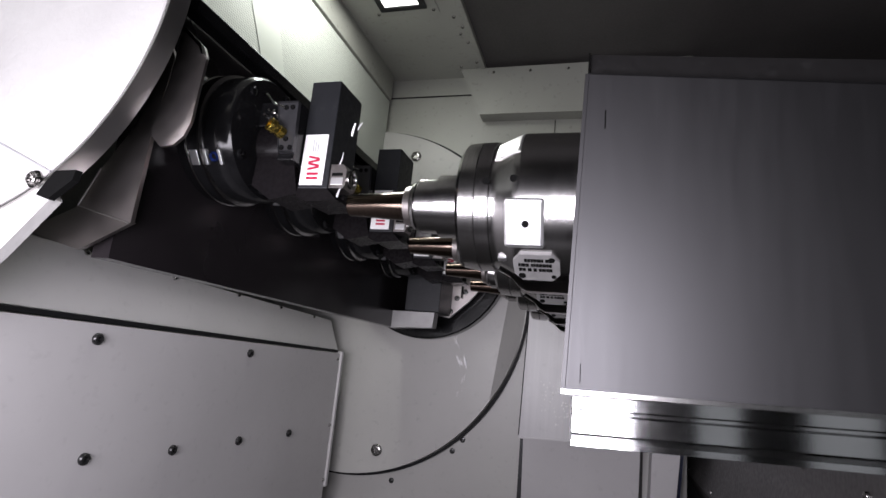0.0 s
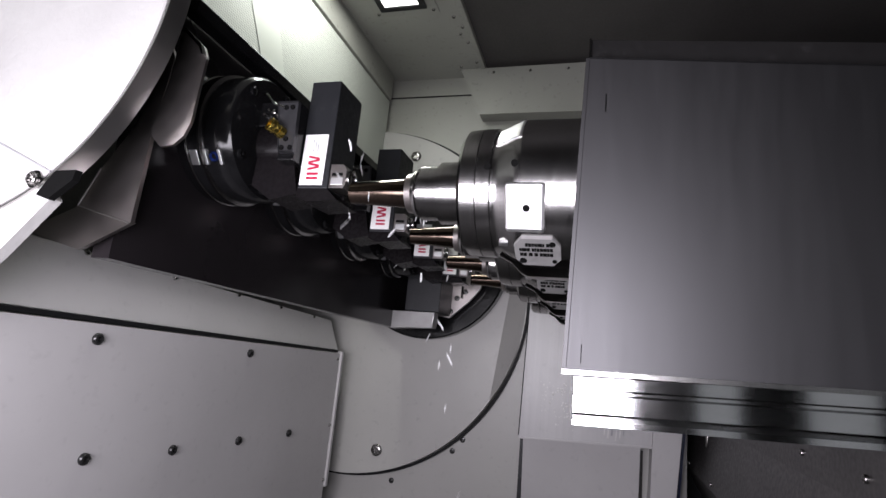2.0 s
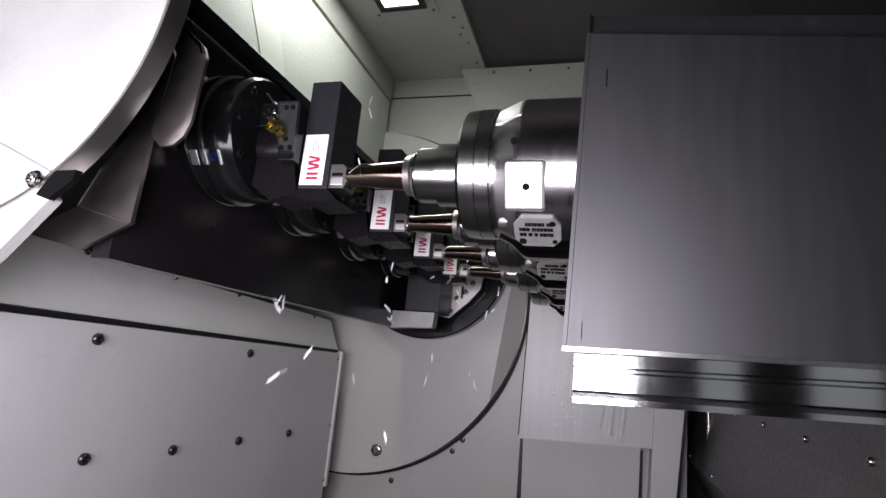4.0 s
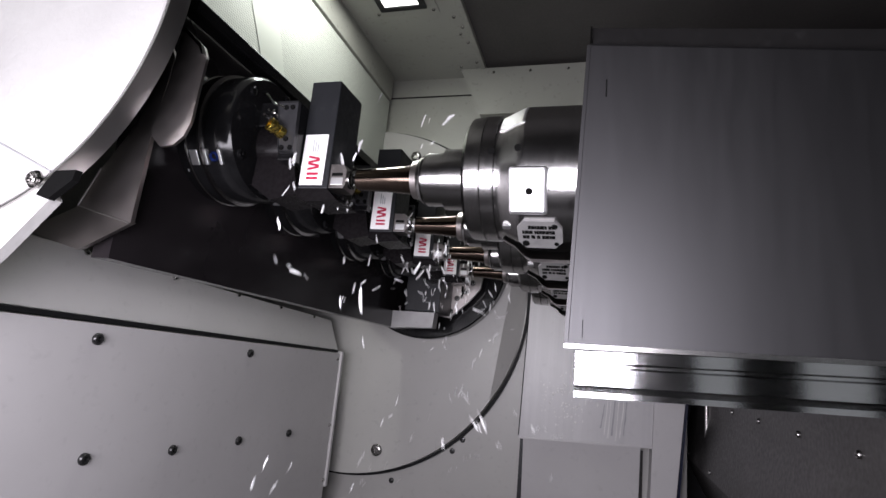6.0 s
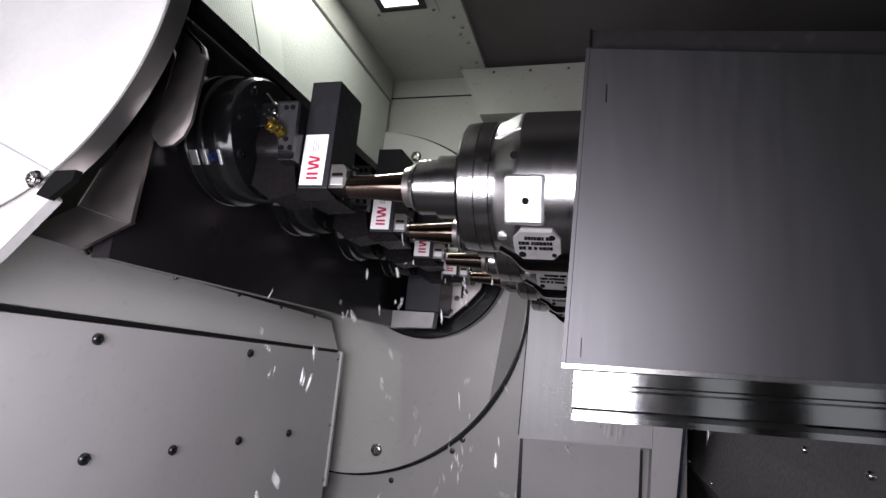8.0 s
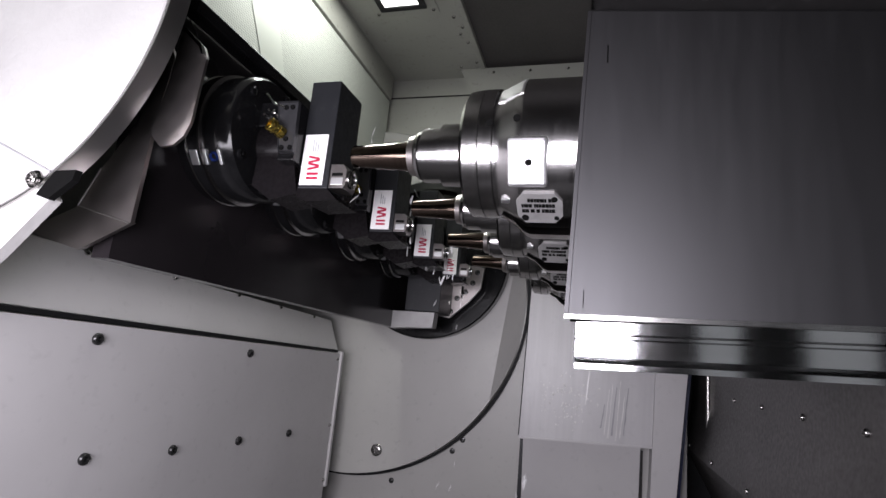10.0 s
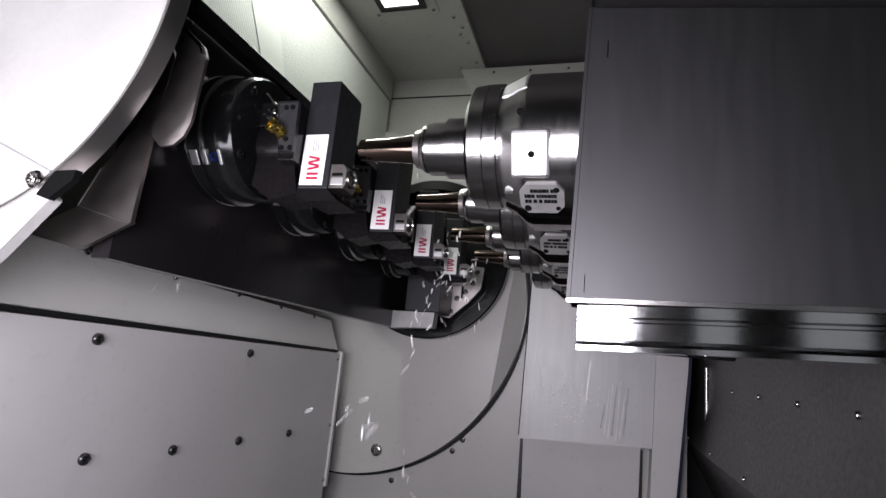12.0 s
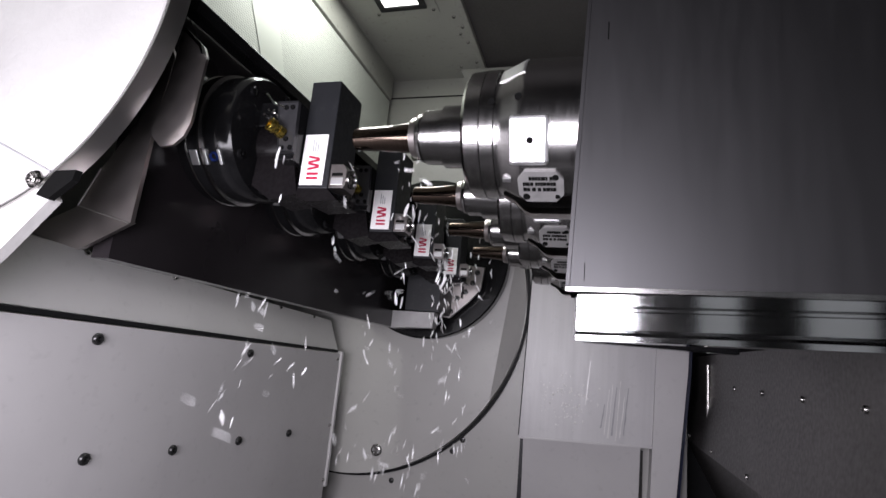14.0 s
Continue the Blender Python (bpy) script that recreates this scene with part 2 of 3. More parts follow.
wall_left = tagged(part("wall_left", boxed(-0.94, -0.90, -0.9, 1.98, 0.45, 1.05, 0.003), PERFORATED), "grey-green perforated sheet metal panel on the wall", "wall", kind="structure")
PLAIN = material("plain_panel_paint", (0.55, 0.58, 0.52), 0.45, 0, 0.05, 3.0, bump=0.02)
bm = bmesh.new()
near = [bm.verts.new((-0.9005, y, z)) for y, z in ((0.916, 1.048), (1.077, 1.048), (1.362, 0.452), (1.287, 0.452))]
proud = [bm.verts.new((v.co.x + 0.002, v.co.y, v.co.z)) for v in near]
bm.faces.new(proud)
for k in range(4):
    bm.faces.new((near[k], near[(k + 1) % 4], proud[(k + 1) % 4], proud[k]))
part("plain_strip", bm, PLAIN, wall_left, "plain pale strip without holes, slanting across the perforated panel")
trim = tagged(part("trim", boxed(-0.945, -0.893, -0.9, 1.98, 1.056, 1.168, 0.003), PAINT_WALL), "pale painted sheet strip above the perforated panel", "trim", kind="structure")

# daylight windows in the door behind the camera
for k, (x0, x1) in enumerate(((0.36, 0.49), (0.70, 0.90))):
    w = tagged(part("window_%d" % (k + 1), boxed(x0, x1, -0.899, -0.893, -0.52, 0.52), WINDOW), "narrow bright window of the machine door", "window", kind="structure")
    part("window_frame", boxed(x0 - 0.02, x1 + 0.02, -0.8995, -0.897, -0.54, 0.54), RUBBER, w)

# lower side panel with its screws
panel = tagged(part("side_panel", loft([(-0.95, 0.025), (-0.92, 0.022), (-0.92, -1.0), (-0.95, -1.0)],
                                       [(-0.95, -0.039), (-0.92, -0.042), (-0.92, -1.0), (-0.95, -1.0)], -0.2, 1.855), PAINT),
               "pale grey painted side panel held by button screws", "panel", kind="structure")
for y, z in ((0.815, -0.038), (1.30, -0.054), (1.835, -0.063), (0.84, -0.262), (1.068, -0.278), (1.31, -0.288), (1.564, -0.297), (1.84, -0.30), (1.845, -0.49)):
    same_part("screw", SCREW_8 if y < 1.8 else SCREW_5, panel, pose(-0.92, y, z))
part("edge_strip", boxed(-0.945, -0.912, 1.855, 1.872, -0.515, -0.035, 0.003), PAINT, panel)
part("edge_line", loft([(-0.955, 0.037), (-0.93, 0.035), (-0.93, 0.026), (-0.955, 0.026)], [(-0.955, -0.028), (-0.93, -0.030), (-0.93, -0.038), (-0.955, -0.038)], -0.2, 1.855), RUBBER, panel)

strip = tagged(part("trunnion_skirt", loft([(-1.02, 0.185), (-1.00, 0.183), (-0.945, 0.038), (-0.97, 0.036)],
                                           [(-1.01, 0.082), (-0.99, 0.080), (-0.945, -0.030), (-0.97, -0.032)], -0.2, 1.88), PAINT),
               "pale painted folded skirt sheet under the trunnion", "skirt", kind="structure")
for y, z in ((0.62, 0.140), (0.81, 0.128), (1.05, 0.115), (1.30, 0.105), (1.52, 0.093), (1.74, 0.082)):
    same_part("screw", SCREW_5, strip, pose(-0.988, y, z, ry=-15))

# far disc
def bent_disc(cx, cz, r, y0, y1, drop):
    """A round cover sheet whose flank is folded back along an upright line."""
    bm = bmesh.new()
    front = [bm.verts.new((x, y1, z)) for x, z in arc(cx, cz, r - 0.004, 0, 360, 144)[:-1]]
    bm.faces.new(front)
    fold = Vector((-0.3089, y1, 0.271)), Vector((-0.345, y1, -0.035))
    along = (fold[1] - fold[0]).normalized()
    across = Vector((-along.z, 0, along.x))
    if across.x < 0:
        across = -across
    bmesh.ops.bisect_plane(bm, geom=bm.verts[:] + bm.edges[:] + bm.faces[:], plane_co=fold[0], plane_no=across)
    for v in bm.verts:
        away = (v.co - fold[0]).dot(across)
        if away > 0.0005:
            v.co.y += away * drop
    rim = [e for e in bm.edges if len(e.link_faces) == 1]
    made = bmesh.ops.extrude_edge_only(bm, edges=rim)["geom"]
    for v in made:
        if isinstance(v, bmesh.types.BMVert):
            out = Vector((v.co.x - cx, 0, v.co.z - cz)).normalized() * r
            v.co = Vector((cx + out.x, y0, cz + out.z))
    return bm


disc = tagged(part("end_disc", bent_disc(-0.95, 0.21, 0.70, 2.015, 1.969, 0.7), PAINT_FAR),
              "large pale painted round cover disc on the far wall", "disc", kind="structure")
part("gap_ring", lathe([(0, 0.711), (0.012, 0.711), (0.012, 0.701), (0, 0.701)], 128, m=Matrix.Translation((-0.95, 2.018, 0.21)) @ TO_MINUS_Y, closed=False), RUBBER, disc, smooth=True)
same_part("screw", SCREW_RING, disc, pose(-0.775, 1.97, -0.385, rz=-90))
same_part("screw", SCREW_RING, disc, pose(-0.745, 1.97, 0.79, rz=-90))
for x, z in ((-0.332, -0.092), (-0.457, -0.313), (-0.494, -0.357), (-0.721, -0.495)):
    same_part("screw", SCREW_9, wall_far, pose(x, 2.02, z, rz=-90))
for z in (0.245, 0.185):
    same_part("screw", SCREW_9, wall_far, pose(-0.252, 2.02, z, rz=-90))

part("edge_strip", prism([(-0.936, 0.70), (-0.920, 0.70), (-0.918, 0.955), (-0.934, 0.955)], 1.955, 1.9685), RIM, disc, "bright steel strip on the disc")
# slide column beside the disc
column = tagged(part("column", prism([(-0.241, -0.262), (0.192, -0.238), (0.21, 0.45), (-0.224, 0.45)], 1.94, 2.02), PAINT_STREAK), "pale painted cover sheet beside the round disc, scuffed", "column", kind="structure")
# shading down the column's left edge, put in as a black strip
part("edge_line", prism([(-0.249, -0.262), (-0.242, -0.262), (-0.225, 0.45), (-0.232, 0.45)], 1.975, 2.0195), RUBBER, column)
part("folded_edge", prism([(-0.241, -0.268), (0.192, -0.244), (0.192, -0.238), (-0.241, -0.262)], 1.936, 1.9395), PAINT, column)
rnd = random.Random(3)
for k, (x, z0, z1) in enumerate(((0.030, -0.20, -0.12), (0.042, -0.22, -0.07), (0.053, -0.23, -0.05), (0.066, -0.22, -0.06), (0.078, -0.235, -0.04), (0.092, -0.225, -0.09), (0.104, -0.215, -0.06), (-0.022, -0.13, 0.02))):
    n = 6
    side = [(x + 0.012 * j / n + rnd.uniform(-0.0012, 0.0012), z0 + (z1 - z0) * j / n) for j in range(n + 1)]
    wide = [0.0012 + 0.0022 * (1 - j / n) * rnd.random() for j in range(n + 1)]
    part("drip_mark", prism([(p[0] - w, p[1]) for p, w in zip(side, wide)] + [(p[0] + w, p[1]) for p, w in zip(side[::-1], wide[::-1])], 1.9382, 1.9398), DRIP if k % 3 else GREY_PRINT, column)
bm = bmesh.new()
for k in range(90):
    x, z, r = rnd.gauss(-0.09, 0.045), rnd.gauss(-0.13, 0.05), rnd.uniform(0.0015, 0.0042)
    if -0.22 < x < 0.03 and -0.23 < z < 0.0:
        bmesh.ops.create_icosphere(bm, subdivisions=1, radius=r, matrix=Matrix.Translation((x, 1.9395, z)) @ Matrix.Diagonal((1, 0.4, 1.5, 1)))
tagged(part("dried_drops", bm, DRIP, column, "dried coolant drops", True), kind="stuff")
bm = bmesh.new()
section = ((1.952, -0.242), (2.008, -0.50), (2.012, -1.0), (2.0195, -1.0), (2.0195, -0.242))
ends = [[bm.verts.new((x, y, z)) for y, z in section] for x in (-0.228, 0.158)]
for k in range(5):
    bm.faces.new((ends[0][k], ends[0][(k + 1) % 5], ends[1][(k + 1) % 5], ends[1][k]))
bm.faces.new(ends[0])
bm.faces.new(ends[1][::-1])
column_low = tagged(part("column", bm, PAINT), "pale painted lower cover sheet set back under a folded edge", "column", kind="structure")
edge_post = tagged(part("post", prism([(0.172, -1.0), (0.215, -1.0), (0.298, 0.02), (0.31, 0.4), (0.31, 0.95), (0.2255, 0.95), (0.2105, 0.45), (0.1925, -0.238)], 1.925, 2.06), PAINT), "pale painted edge post beside the slide opening", "post", kind="structure")
part("dark_strip", boxed(-0.245, -0.2285, 2.0145, 2.0196, -1.0, -0.264), BRACKET, column_low, "dark joint beside the sheet")
# shading left of the post, laid on as a thin dark strip
part("dark_strip", boxed(0.1585, 0.1715, 2.0145, 2.0196, -1.0, -0.264), SKIRT, column_low)
part("edge_line", prism([(0.2155, -1.0), (0.229, -1.0), (0.312, 0.02), (0.325, 0.4), (0.325, 0.95), (0.3105, 0.95), (0.3105, 0.4), (0.2985, 0.02)], 1.95, 2.05), SEAL_BLUE, edge_post)

# ---- ceiling lamp ----
def ceiling_lamp(x, y, z, sx, sy):
    t = thing("ceiling_lamp", "rectangular flush ceiling lamp with a dark frame and lit diffuser", "lamp", at=(x, y, z))
    bm = bmesh.new()
    for a, b, c, d in ((-sx, sx, -sy, -sy + 0.022), (-sx, sx, sy - 0.022, sy), (-sx, -sx + 0.022, -sy + 0.022, sy - 0.022), (sx - 0.022, sx, -sy + 0.022, sy - 0.022)):
        add_box(bm, a, b, c, d, -0.012, 0, 0.002)
    part("frame", bm, BRACKET, t)
    part("mounting_plate", boxed(-sx - 0.035, sx + 0.035, -sy - 0.035, sy + 0.035, -0.003, 0.0), PAINT_WALL, t)
    part("diffuser", boxed(-sx + 0.022, sx - 0.022, -sy + 0.022, sy - 0.022, -0.006, -0.0035), GLOW, t, "glowing white diffuser")
    for a in (-1, 1):
        for b in (-1, 1):
            same_part("screw", SCREW_5, t, Matrix.Translation((a * (sx + 0.018), b * (sy + 0.018), -0.003)) @ TO_DOWN)
    return t


ceiling_lamp(-0.685, 1.40, 1.168, 0.085, 0.13)
ceiling_lamp(-0.79, 1.12, 1.168, 0.075, 0.15)

# work lamp beside the camera, on its own stalk from the pan
work_lamp = thing("work_lamp", "broad rectangular work lamp on a stalk beside the door", "lamp", at=(-0.40, -0.12, -0.02))
part("housing", boxed(-0.50, 0.50, -0.12, -0.075, -0.215, 0.215, 0.006), BRACKET, work_lamp)
part("stalk", lathe([(0.216, 0.012), (0.98, 0.012)], 16, m=Matrix.Translation((0, -0.095, 0)) @ TO_DOWN), BRACKET, work_lamp, smooth=True)

# ---- trunnion: near disc, guards, bridge ----
trunnion = thing("trunnion", "black steel trunnion bridge with round end plates and steel guards", "trunnion", at=(-0.95, 1.2, 0.2))


def on_trunnion(name, bm, mat, label="", smooth=False, parent=None):
    ob = part(name, bm, mat, trunnion if parent is None else parent, label, smooth)
    if parent is None:
        ob.matrix_parent_inverse = Matrix.Translation((0.95, -1.2, -0.2))
    return ob


NEAR = Matrix.Translation((-0.933, 0.52, 0.471)) @ TO_MINUS_Y
on_trunnion("near_disc", lathe([(-0.004, 0.362), (0.02, 0.365), (0.022, 0.363)], 128, m=NEAR), WHITE, "white painted round end cover, speckled", True)
on_trunnion("disc_rim", lathe([(-0.012, 0.369), (0.019, 0.369), (0.019, 0.366), (-0.012, 0.35)], 128, m=NEAR), RIM, "brushed steel rim of the round cover", True)
on_trunnion("bridge_back", loft([(-0.72, 0.535), (-0.687, 0.535), (-0.687, 0.088), (-0.72, 0.088)],
                                [(-0.72, 0.535), (-0.687, 0.535), (-0.687, 0.068), (-0.72, 0.068)], 0.598, 1.905), BRIDGE, "tall black back wall of the bridge")
on_trunnion("bridge_rail", boxed(-0.672, -0.640, 0.62, 1.88, 0.505, 0.53, 0.003), BLACK)
on_trunnion("end_ring", lathe([(0, 0.313), (0.05, 0.313), (0.055, 0.308), (0.055, 0.275), (0.02, 0.273)], 96, m=Matrix.Translation((-0.63, 1.97, 0.355)) @ TO_MINUS_Y), BLACK, "black round end plate", True)

end_plate = on_trunnion("end_plate", prism([(-0.53, 0.33), (-0.40, 0.32), (-0.41, 0.24), (-0.455, 0.185), (-0.52, 0.125), (-0.56, 0.13)], 1.895, 1.913), DARK_STEEL, "grey bolted end plate")
for x, z in ((-0.515, 0.15), (-0.495, 0.20), (-0.465, 0.225), (-0.44, 0.26), (-0.425, 0.30), (-0.46, 0.305)):
    same_part("bolt", BOLT_BLACK, end_plate, pose(x, 1.895, z, rz=-90))
part("rib", boxed(-0.478, -0.472, 1.880, 1.8945, 0.20, 0.32), BLACK, end_plate)
on_trunnion("drip_lip", prism([(-0.709, 0.127), (-0.533, 0.130), (-0.537, 0.078), (-0.690, 0.068)], 1.75, 1.80), PLATE, "scuffed pale sheet steel drip lip")
on_trunnion("support_block", boxed(-0.64, -0.515, 1.74, 1.90, 0.131, 0.26, 0.003), BLOCK)

# steel guard sheets between the round cover and the first chuck
on_trunnion("guard_flap", prism([(x * 0.957, z * 0.957) for x, z in ((-0.640, 0.458), (-0.628, 0.455), (-0.592, 0.424), (-0.584, 0.405), (-0.590, 0.300), (-0.598, 0.278), (-0.614, 0.264),
                                 (-0.638, 0.262), (-0.658, 0.280), (-0.660, 0.292), (-0.646, 0.365))], 0.574, 0.579), DARK_STEEL, "bent brushed steel flap")
on_trunnion("flap_edge", prism([(-0.612, 0.4385), (-0.600, 0.4355), (-0.566, 0.406), (-0.5585, 0.389), (-0.562, 0.389), (-0.569, 0.402), (-0.602, 0.431), (-0.612, 0.434)], 0.566, 0.5735), RAIL, "bright folded edge of the flap")
on_trunnion("guard_plate", prism([(-0.640, 0.42), (-0.628, 0.40), (-0.642, 0.276), (-0.646, 0.138), (-0.748, 0.163), (-0.722, 0.222), (-0.672, 0.296)], 0.585, 0.592), DARK_STEEL, "dark brushed steel guard plate")
bm = bmesh.new()
top = [bm.verts.new(v) for v in ((-0.748, 0.583, 0.162), (-0.646, 0.583, 0.137), (-0.713, 0.570, 0.094), (-0.826, 0.570, 0.119))]
low = [bm.verts.new(v.co + Vector((0.0, 0.012, 0.004))) for v in top]
bm.faces.new(top)
bm.faces.new(low[::-1])
for k in range(4):
    bm.faces.new((top[k], top[(k + 1) % 4], low[(k + 1) % 4], low[k]))
on_trunnion("guard_foot", bm, DARK_STEEL, "bent foot of the guard plate")
# thin bright rods laid along the folds as their edge highlights
for p, q in (((-0.748, 0.582, 0.163), (-0.646, 0.582, 0.138)), ((-0.722, 0.584, 0.222), (-0.748, 0.582, 0.163))):
    p, q = Vector(p), Vector(q)
    on_trunnion("fold_glint", lathe([(0, 0.0009), ((q - p).length, 0.0009)], 8, m=Matrix.Translation(p) @ (q - p).to_track_quat("X", "Z").to_matrix().to_4x4()), RIM, smooth=True)
# lower white cover quadrant with its clamp and screw
on_trunnion("lower_cover", prism([(-1.3, 0.52), (-0.93, 0.25), (-0.74, 0.205), (-0.70, 0.15), (-0.775, 0.07), (-1.3, -0.40)], 0.505, 0.522), WHITE, "white painted lower cover with a joint")
on_trunnion("cover_joint", prism([(-0.95, 0.285), (-0.70, 0.186), (-0.70, 0.1835), (-0.95, 0.2825)], 0.496, 0.5), GREY_PRINT)
on_trunnion("clamp", prism([(-0.712, 0.152), (-0.700, 0.170), (-0.687, 0.185), (-0.652, 0.186), (-0.655, 0.172), (-0.690, 0.146)], 0.494, 0.5035), DARK_PRINT, "black clamp tab")
on_trunnion("cover_screw", lathe([(0, 0.0125), (0.002, 0.0125), (0.002, 0.009), (0.007, 0.009), (0.008, 0.007), (0.004, 0.005), (0.004, 0.0004)], 18, m=Matrix.Translation((-0.724, 0.4975, 0.174)) @ TO_MINUS_Y), SCREW, smooth=True)

PITCH = 0.30


# ---- chucks and clamped workpieces ----
def chuck(y):
    t = thing("chuck", "black round clamping chuck with two bright rings and a blue plug", "chuck", "chucks on the trunnion", at=(-0.686, y, 0.345))
    part("body", lathe([(0.0, 0.112), (0.018, 0.114), (0.022, 0.117), (0.046, 0.117), (0.050, 0.113), (0.098, 0.113), (0.106, 0.108), (0.110, 0.085), (0.112, 0.03)], 64), BLACK, t, smooth=True)
    part("ring", lathe([(0.018, 0.1145), (0.021, 0.1185), (0.024, 0.1185), (0.026, 0.1145)], 64, closed=False), STEEL, t, "thin bright steel ring", True)
    part("ring", lathe([(0.044, 0.1145), (0.046, 0.1185), (0.050, 0.1185), (0.052, 0.1125)], 64, closed=False), STEEL, t, "thin bright steel ring", True)
    part("plug", lathe([(0, 0.009), (0.112, 0.009), (0.1165, 0.007), (0.112, 0.004), (0.112, 0.0005)], 20, m=Matrix.Translation((0.071, 0, 0)) @ Matrix.Rotation(radians(35), 4, "X") @ TO_MINUS_Y), BLUE, t, "blue threaded plug", True)
    # white highlights beside the plug, set on as thin bright boxes
    for x0, x1 in ((0.027, 0.043), (0.054, 0.060), (0.082, 0.088)):
        bm = boxed(x0, x1, -0.1172, -0.10, -0.013, 0.013, 0.001)
        bmesh.ops.transform(bm, matrix=Matrix.Rotation(radians(35), 4, "X"), verts=bm.verts[:])
        part("land", bm, FLAT, t, "bright patch for the highlight beside the plug")
    for a in (20, 75, 140, 215, 265, 320):
        same_part("bolt", CHUCK_BOLT, t, pose(0.109, 0.095 * math.cos(radians(a)), 0.095 * math.sin(radians(a))))
    return t


def red_mark(plate, x, z, w, h):
    """A plain red emblem of bars, slanted to and fro above two level ones."""
    bars = ((0.00, 0.11, 0.0, 0.0), (0.19, 0.30, 0.0, 0.0), (0.40, 0.50, 0.0, 0.10), (0.55, 0.65, 0.10, 0.0), (0.70, 0.80, 0.0, 0.10), (0.85, 0.95, 0.10, 0.0))
    for a, b, s0, s1 in bars:
        bm = boxed(x, x + w, -0.0021, -0.0014, z + h * a, z + h * b)
        for v in bm.verts:
            v.co.z += h * (s0 if v.co.x < x + w / 2 else s1)
        part("emblem_bar", bm, RED, plate, "red bar of an emblem")


def fixture(y):
    """The clamp arm with its block, which carries the label."""
    t = thing("fixture", "dark anodised fixture block with a white label, clamped on an arm", "fixture", "fixtures on the chucks", at=(-0.487, y, 0.33))
    block = part("block", boxed(0.0, 0.055, 0.0, 0.085, -0.085, 0.108, 0.0015), BLOCK, t)
    outline = [(0.0, -0.085), (0.055, -0.085), (0.075, -0.104), (0.02, -0.108), (0.0, -0.100)]
    part("jaw", prism(outline, 0.0, 0.08), BLACK_MATT, t)
    wp = part("workpiece", prism([(0.0555, -0.083), (0.082, -0.083), (0.085, -0.076), (0.085, -0.052), (0.078, -0.042), (0.0555, -0.042)], 0.004, 0.042), DARK_STEEL, t, "shiny half-machined aluminium part")
    part("groove", boxed(0.060, 0.079, 0.0025, 0.0041, -0.062, -0.057), DARK_PRINT, wp)
    part("milled_face", boxed(0.059, 0.081, 0.0022, 0.0041, -0.078, -0.065, 0.0008), FLAT, wp, "bright milled face")
    part("boss", lathe([(0.084, 0.016), (0.089, 0.016), (0.090, 0.014), (0.090, 0.011), (0.086, 0.010), (0.086, 0.0004)], 28, m=Matrix.Translation((0, 0.023, -0.063))), STEEL, wp, smooth=True)
    part("support", boxed(0.040, 0.062, 0.050, 0.08, -0.10, -0.03, 0.002), BLACK_MATT, t)
    lab = part("label_plate", boxed(0.003, 0.046, -0.0015, 0.0, -0.0795, 0.0095), LABEL, t, "white label with a red emblem")
    red_mark(lab, 0.015, -0.070, 0.021, 0.040)
    bm = bmesh.new()
    for k in range(3):
        add_box(bm, 0.020 + 0.0045 * k, 0.0215 + 0.0045 * k, -0.0022, -0.0014, -0.022, 0.001 - 0.004 * k)
    tagged(part("small_print", bm, GREY_PRINT, lab), kind="stuff")
    # bracket behind the block
    br = part("bracket", prism([(-0.037, 0.055), (0.001, 0.055), (0.004, -0.034), (-0.024, -0.034)], -0.035, -0.0265), BRACKET_PLATE, t)
    for x, z in ((-0.020, 0.044), (-0.008, 0.044), (-0.012, -0.012), (-0.018, -0.027), (-0.002, -0.027)):
        part("bolt", lathe([(0, 0.0042), (0.002, 0.0042), (0.0005, 0.0025), (0.0005, 0.0003)], 12, m=Matrix.Translation((x, -0.035, z)) @ TO_MINUS_Y), DARK_PRINT, br, smooth=True)
    for outline in ([(-0.037, 0.055), (0.001, 0.055), (0.001, 0.0525), (-0.037, 0.0525)], [(-0.024, -0.0315), (0.004, -0.0315), (0.004, -0.034), (-0.024, -0.034)], [(-0.037, 0.052), (-0.0355, 0.052), (-0.0225, -0.031), (-0.024, -0.031)]):
        part("rim", prism(outline, -0.0365, -0.0351), BRACKET, br)
    part("bracket_flange", boxed(-0.030, 0.0, -0.026, 0.06, -0.045, 0.058, 0.002), BLACK, t)
    arm = prism([(-0.09, -0.02), (-0.012, -0.045), (0.0, -0.095), (-0.05, -0.105), (-0.09, -0.08)], 0.0, 0.075)
    part("arm", arm, BLACK_MATT, t)
    part("spacer", lathe([(-0.09, 0.05), (-0.02, 0.045), (-0.012, 0.04)], 32, m=Matrix.Translation((0, 0.04, 0.0))), BLACK_MATT, t, smooth=True)
    fit = part("hose_fitting", lathe([(0, 0.010), (0.010, 0.010), (0.011, 0.0085), (0.018, 0.0085), (0.018, 0.0115), (0.027, 0.0115), (0.028, 0.0105), (0.028, 0.006), (0.020, 0.005), (0.020, 0.0003)], 16,
                                     m=Matrix.Translation((-0.020, -0.034, -0.002)) @ Vector((-0.38, -0.86, 0.26)).to_track_quat("X", "Z").to_matrix().to_4x4()), BRASS, t, "brass hose fitting", True)
    # thin bent feed line with a bright end
    way = [Vector(v) for v in ((-0.070, -0.034, 0.068), (-0.062, -0.036, 0.070), (-0.046, -0.034, 0.053), (-0.026, -0.034, 0.046), (-0.023, -0.030, 0.040))]
    for k, (p, q) in enumerate(zip(way, way[1:])):
        l = (q - p).length
        part("feed_line", lathe([(0, 0.0019), (l, 0.0019)], 10, m=Matrix.Translation(p) @ (q - p).to_track_quat("X", "Z").to_matrix().to_4x4()), RAIL if k == 0 else SCREW, t, smooth=True)
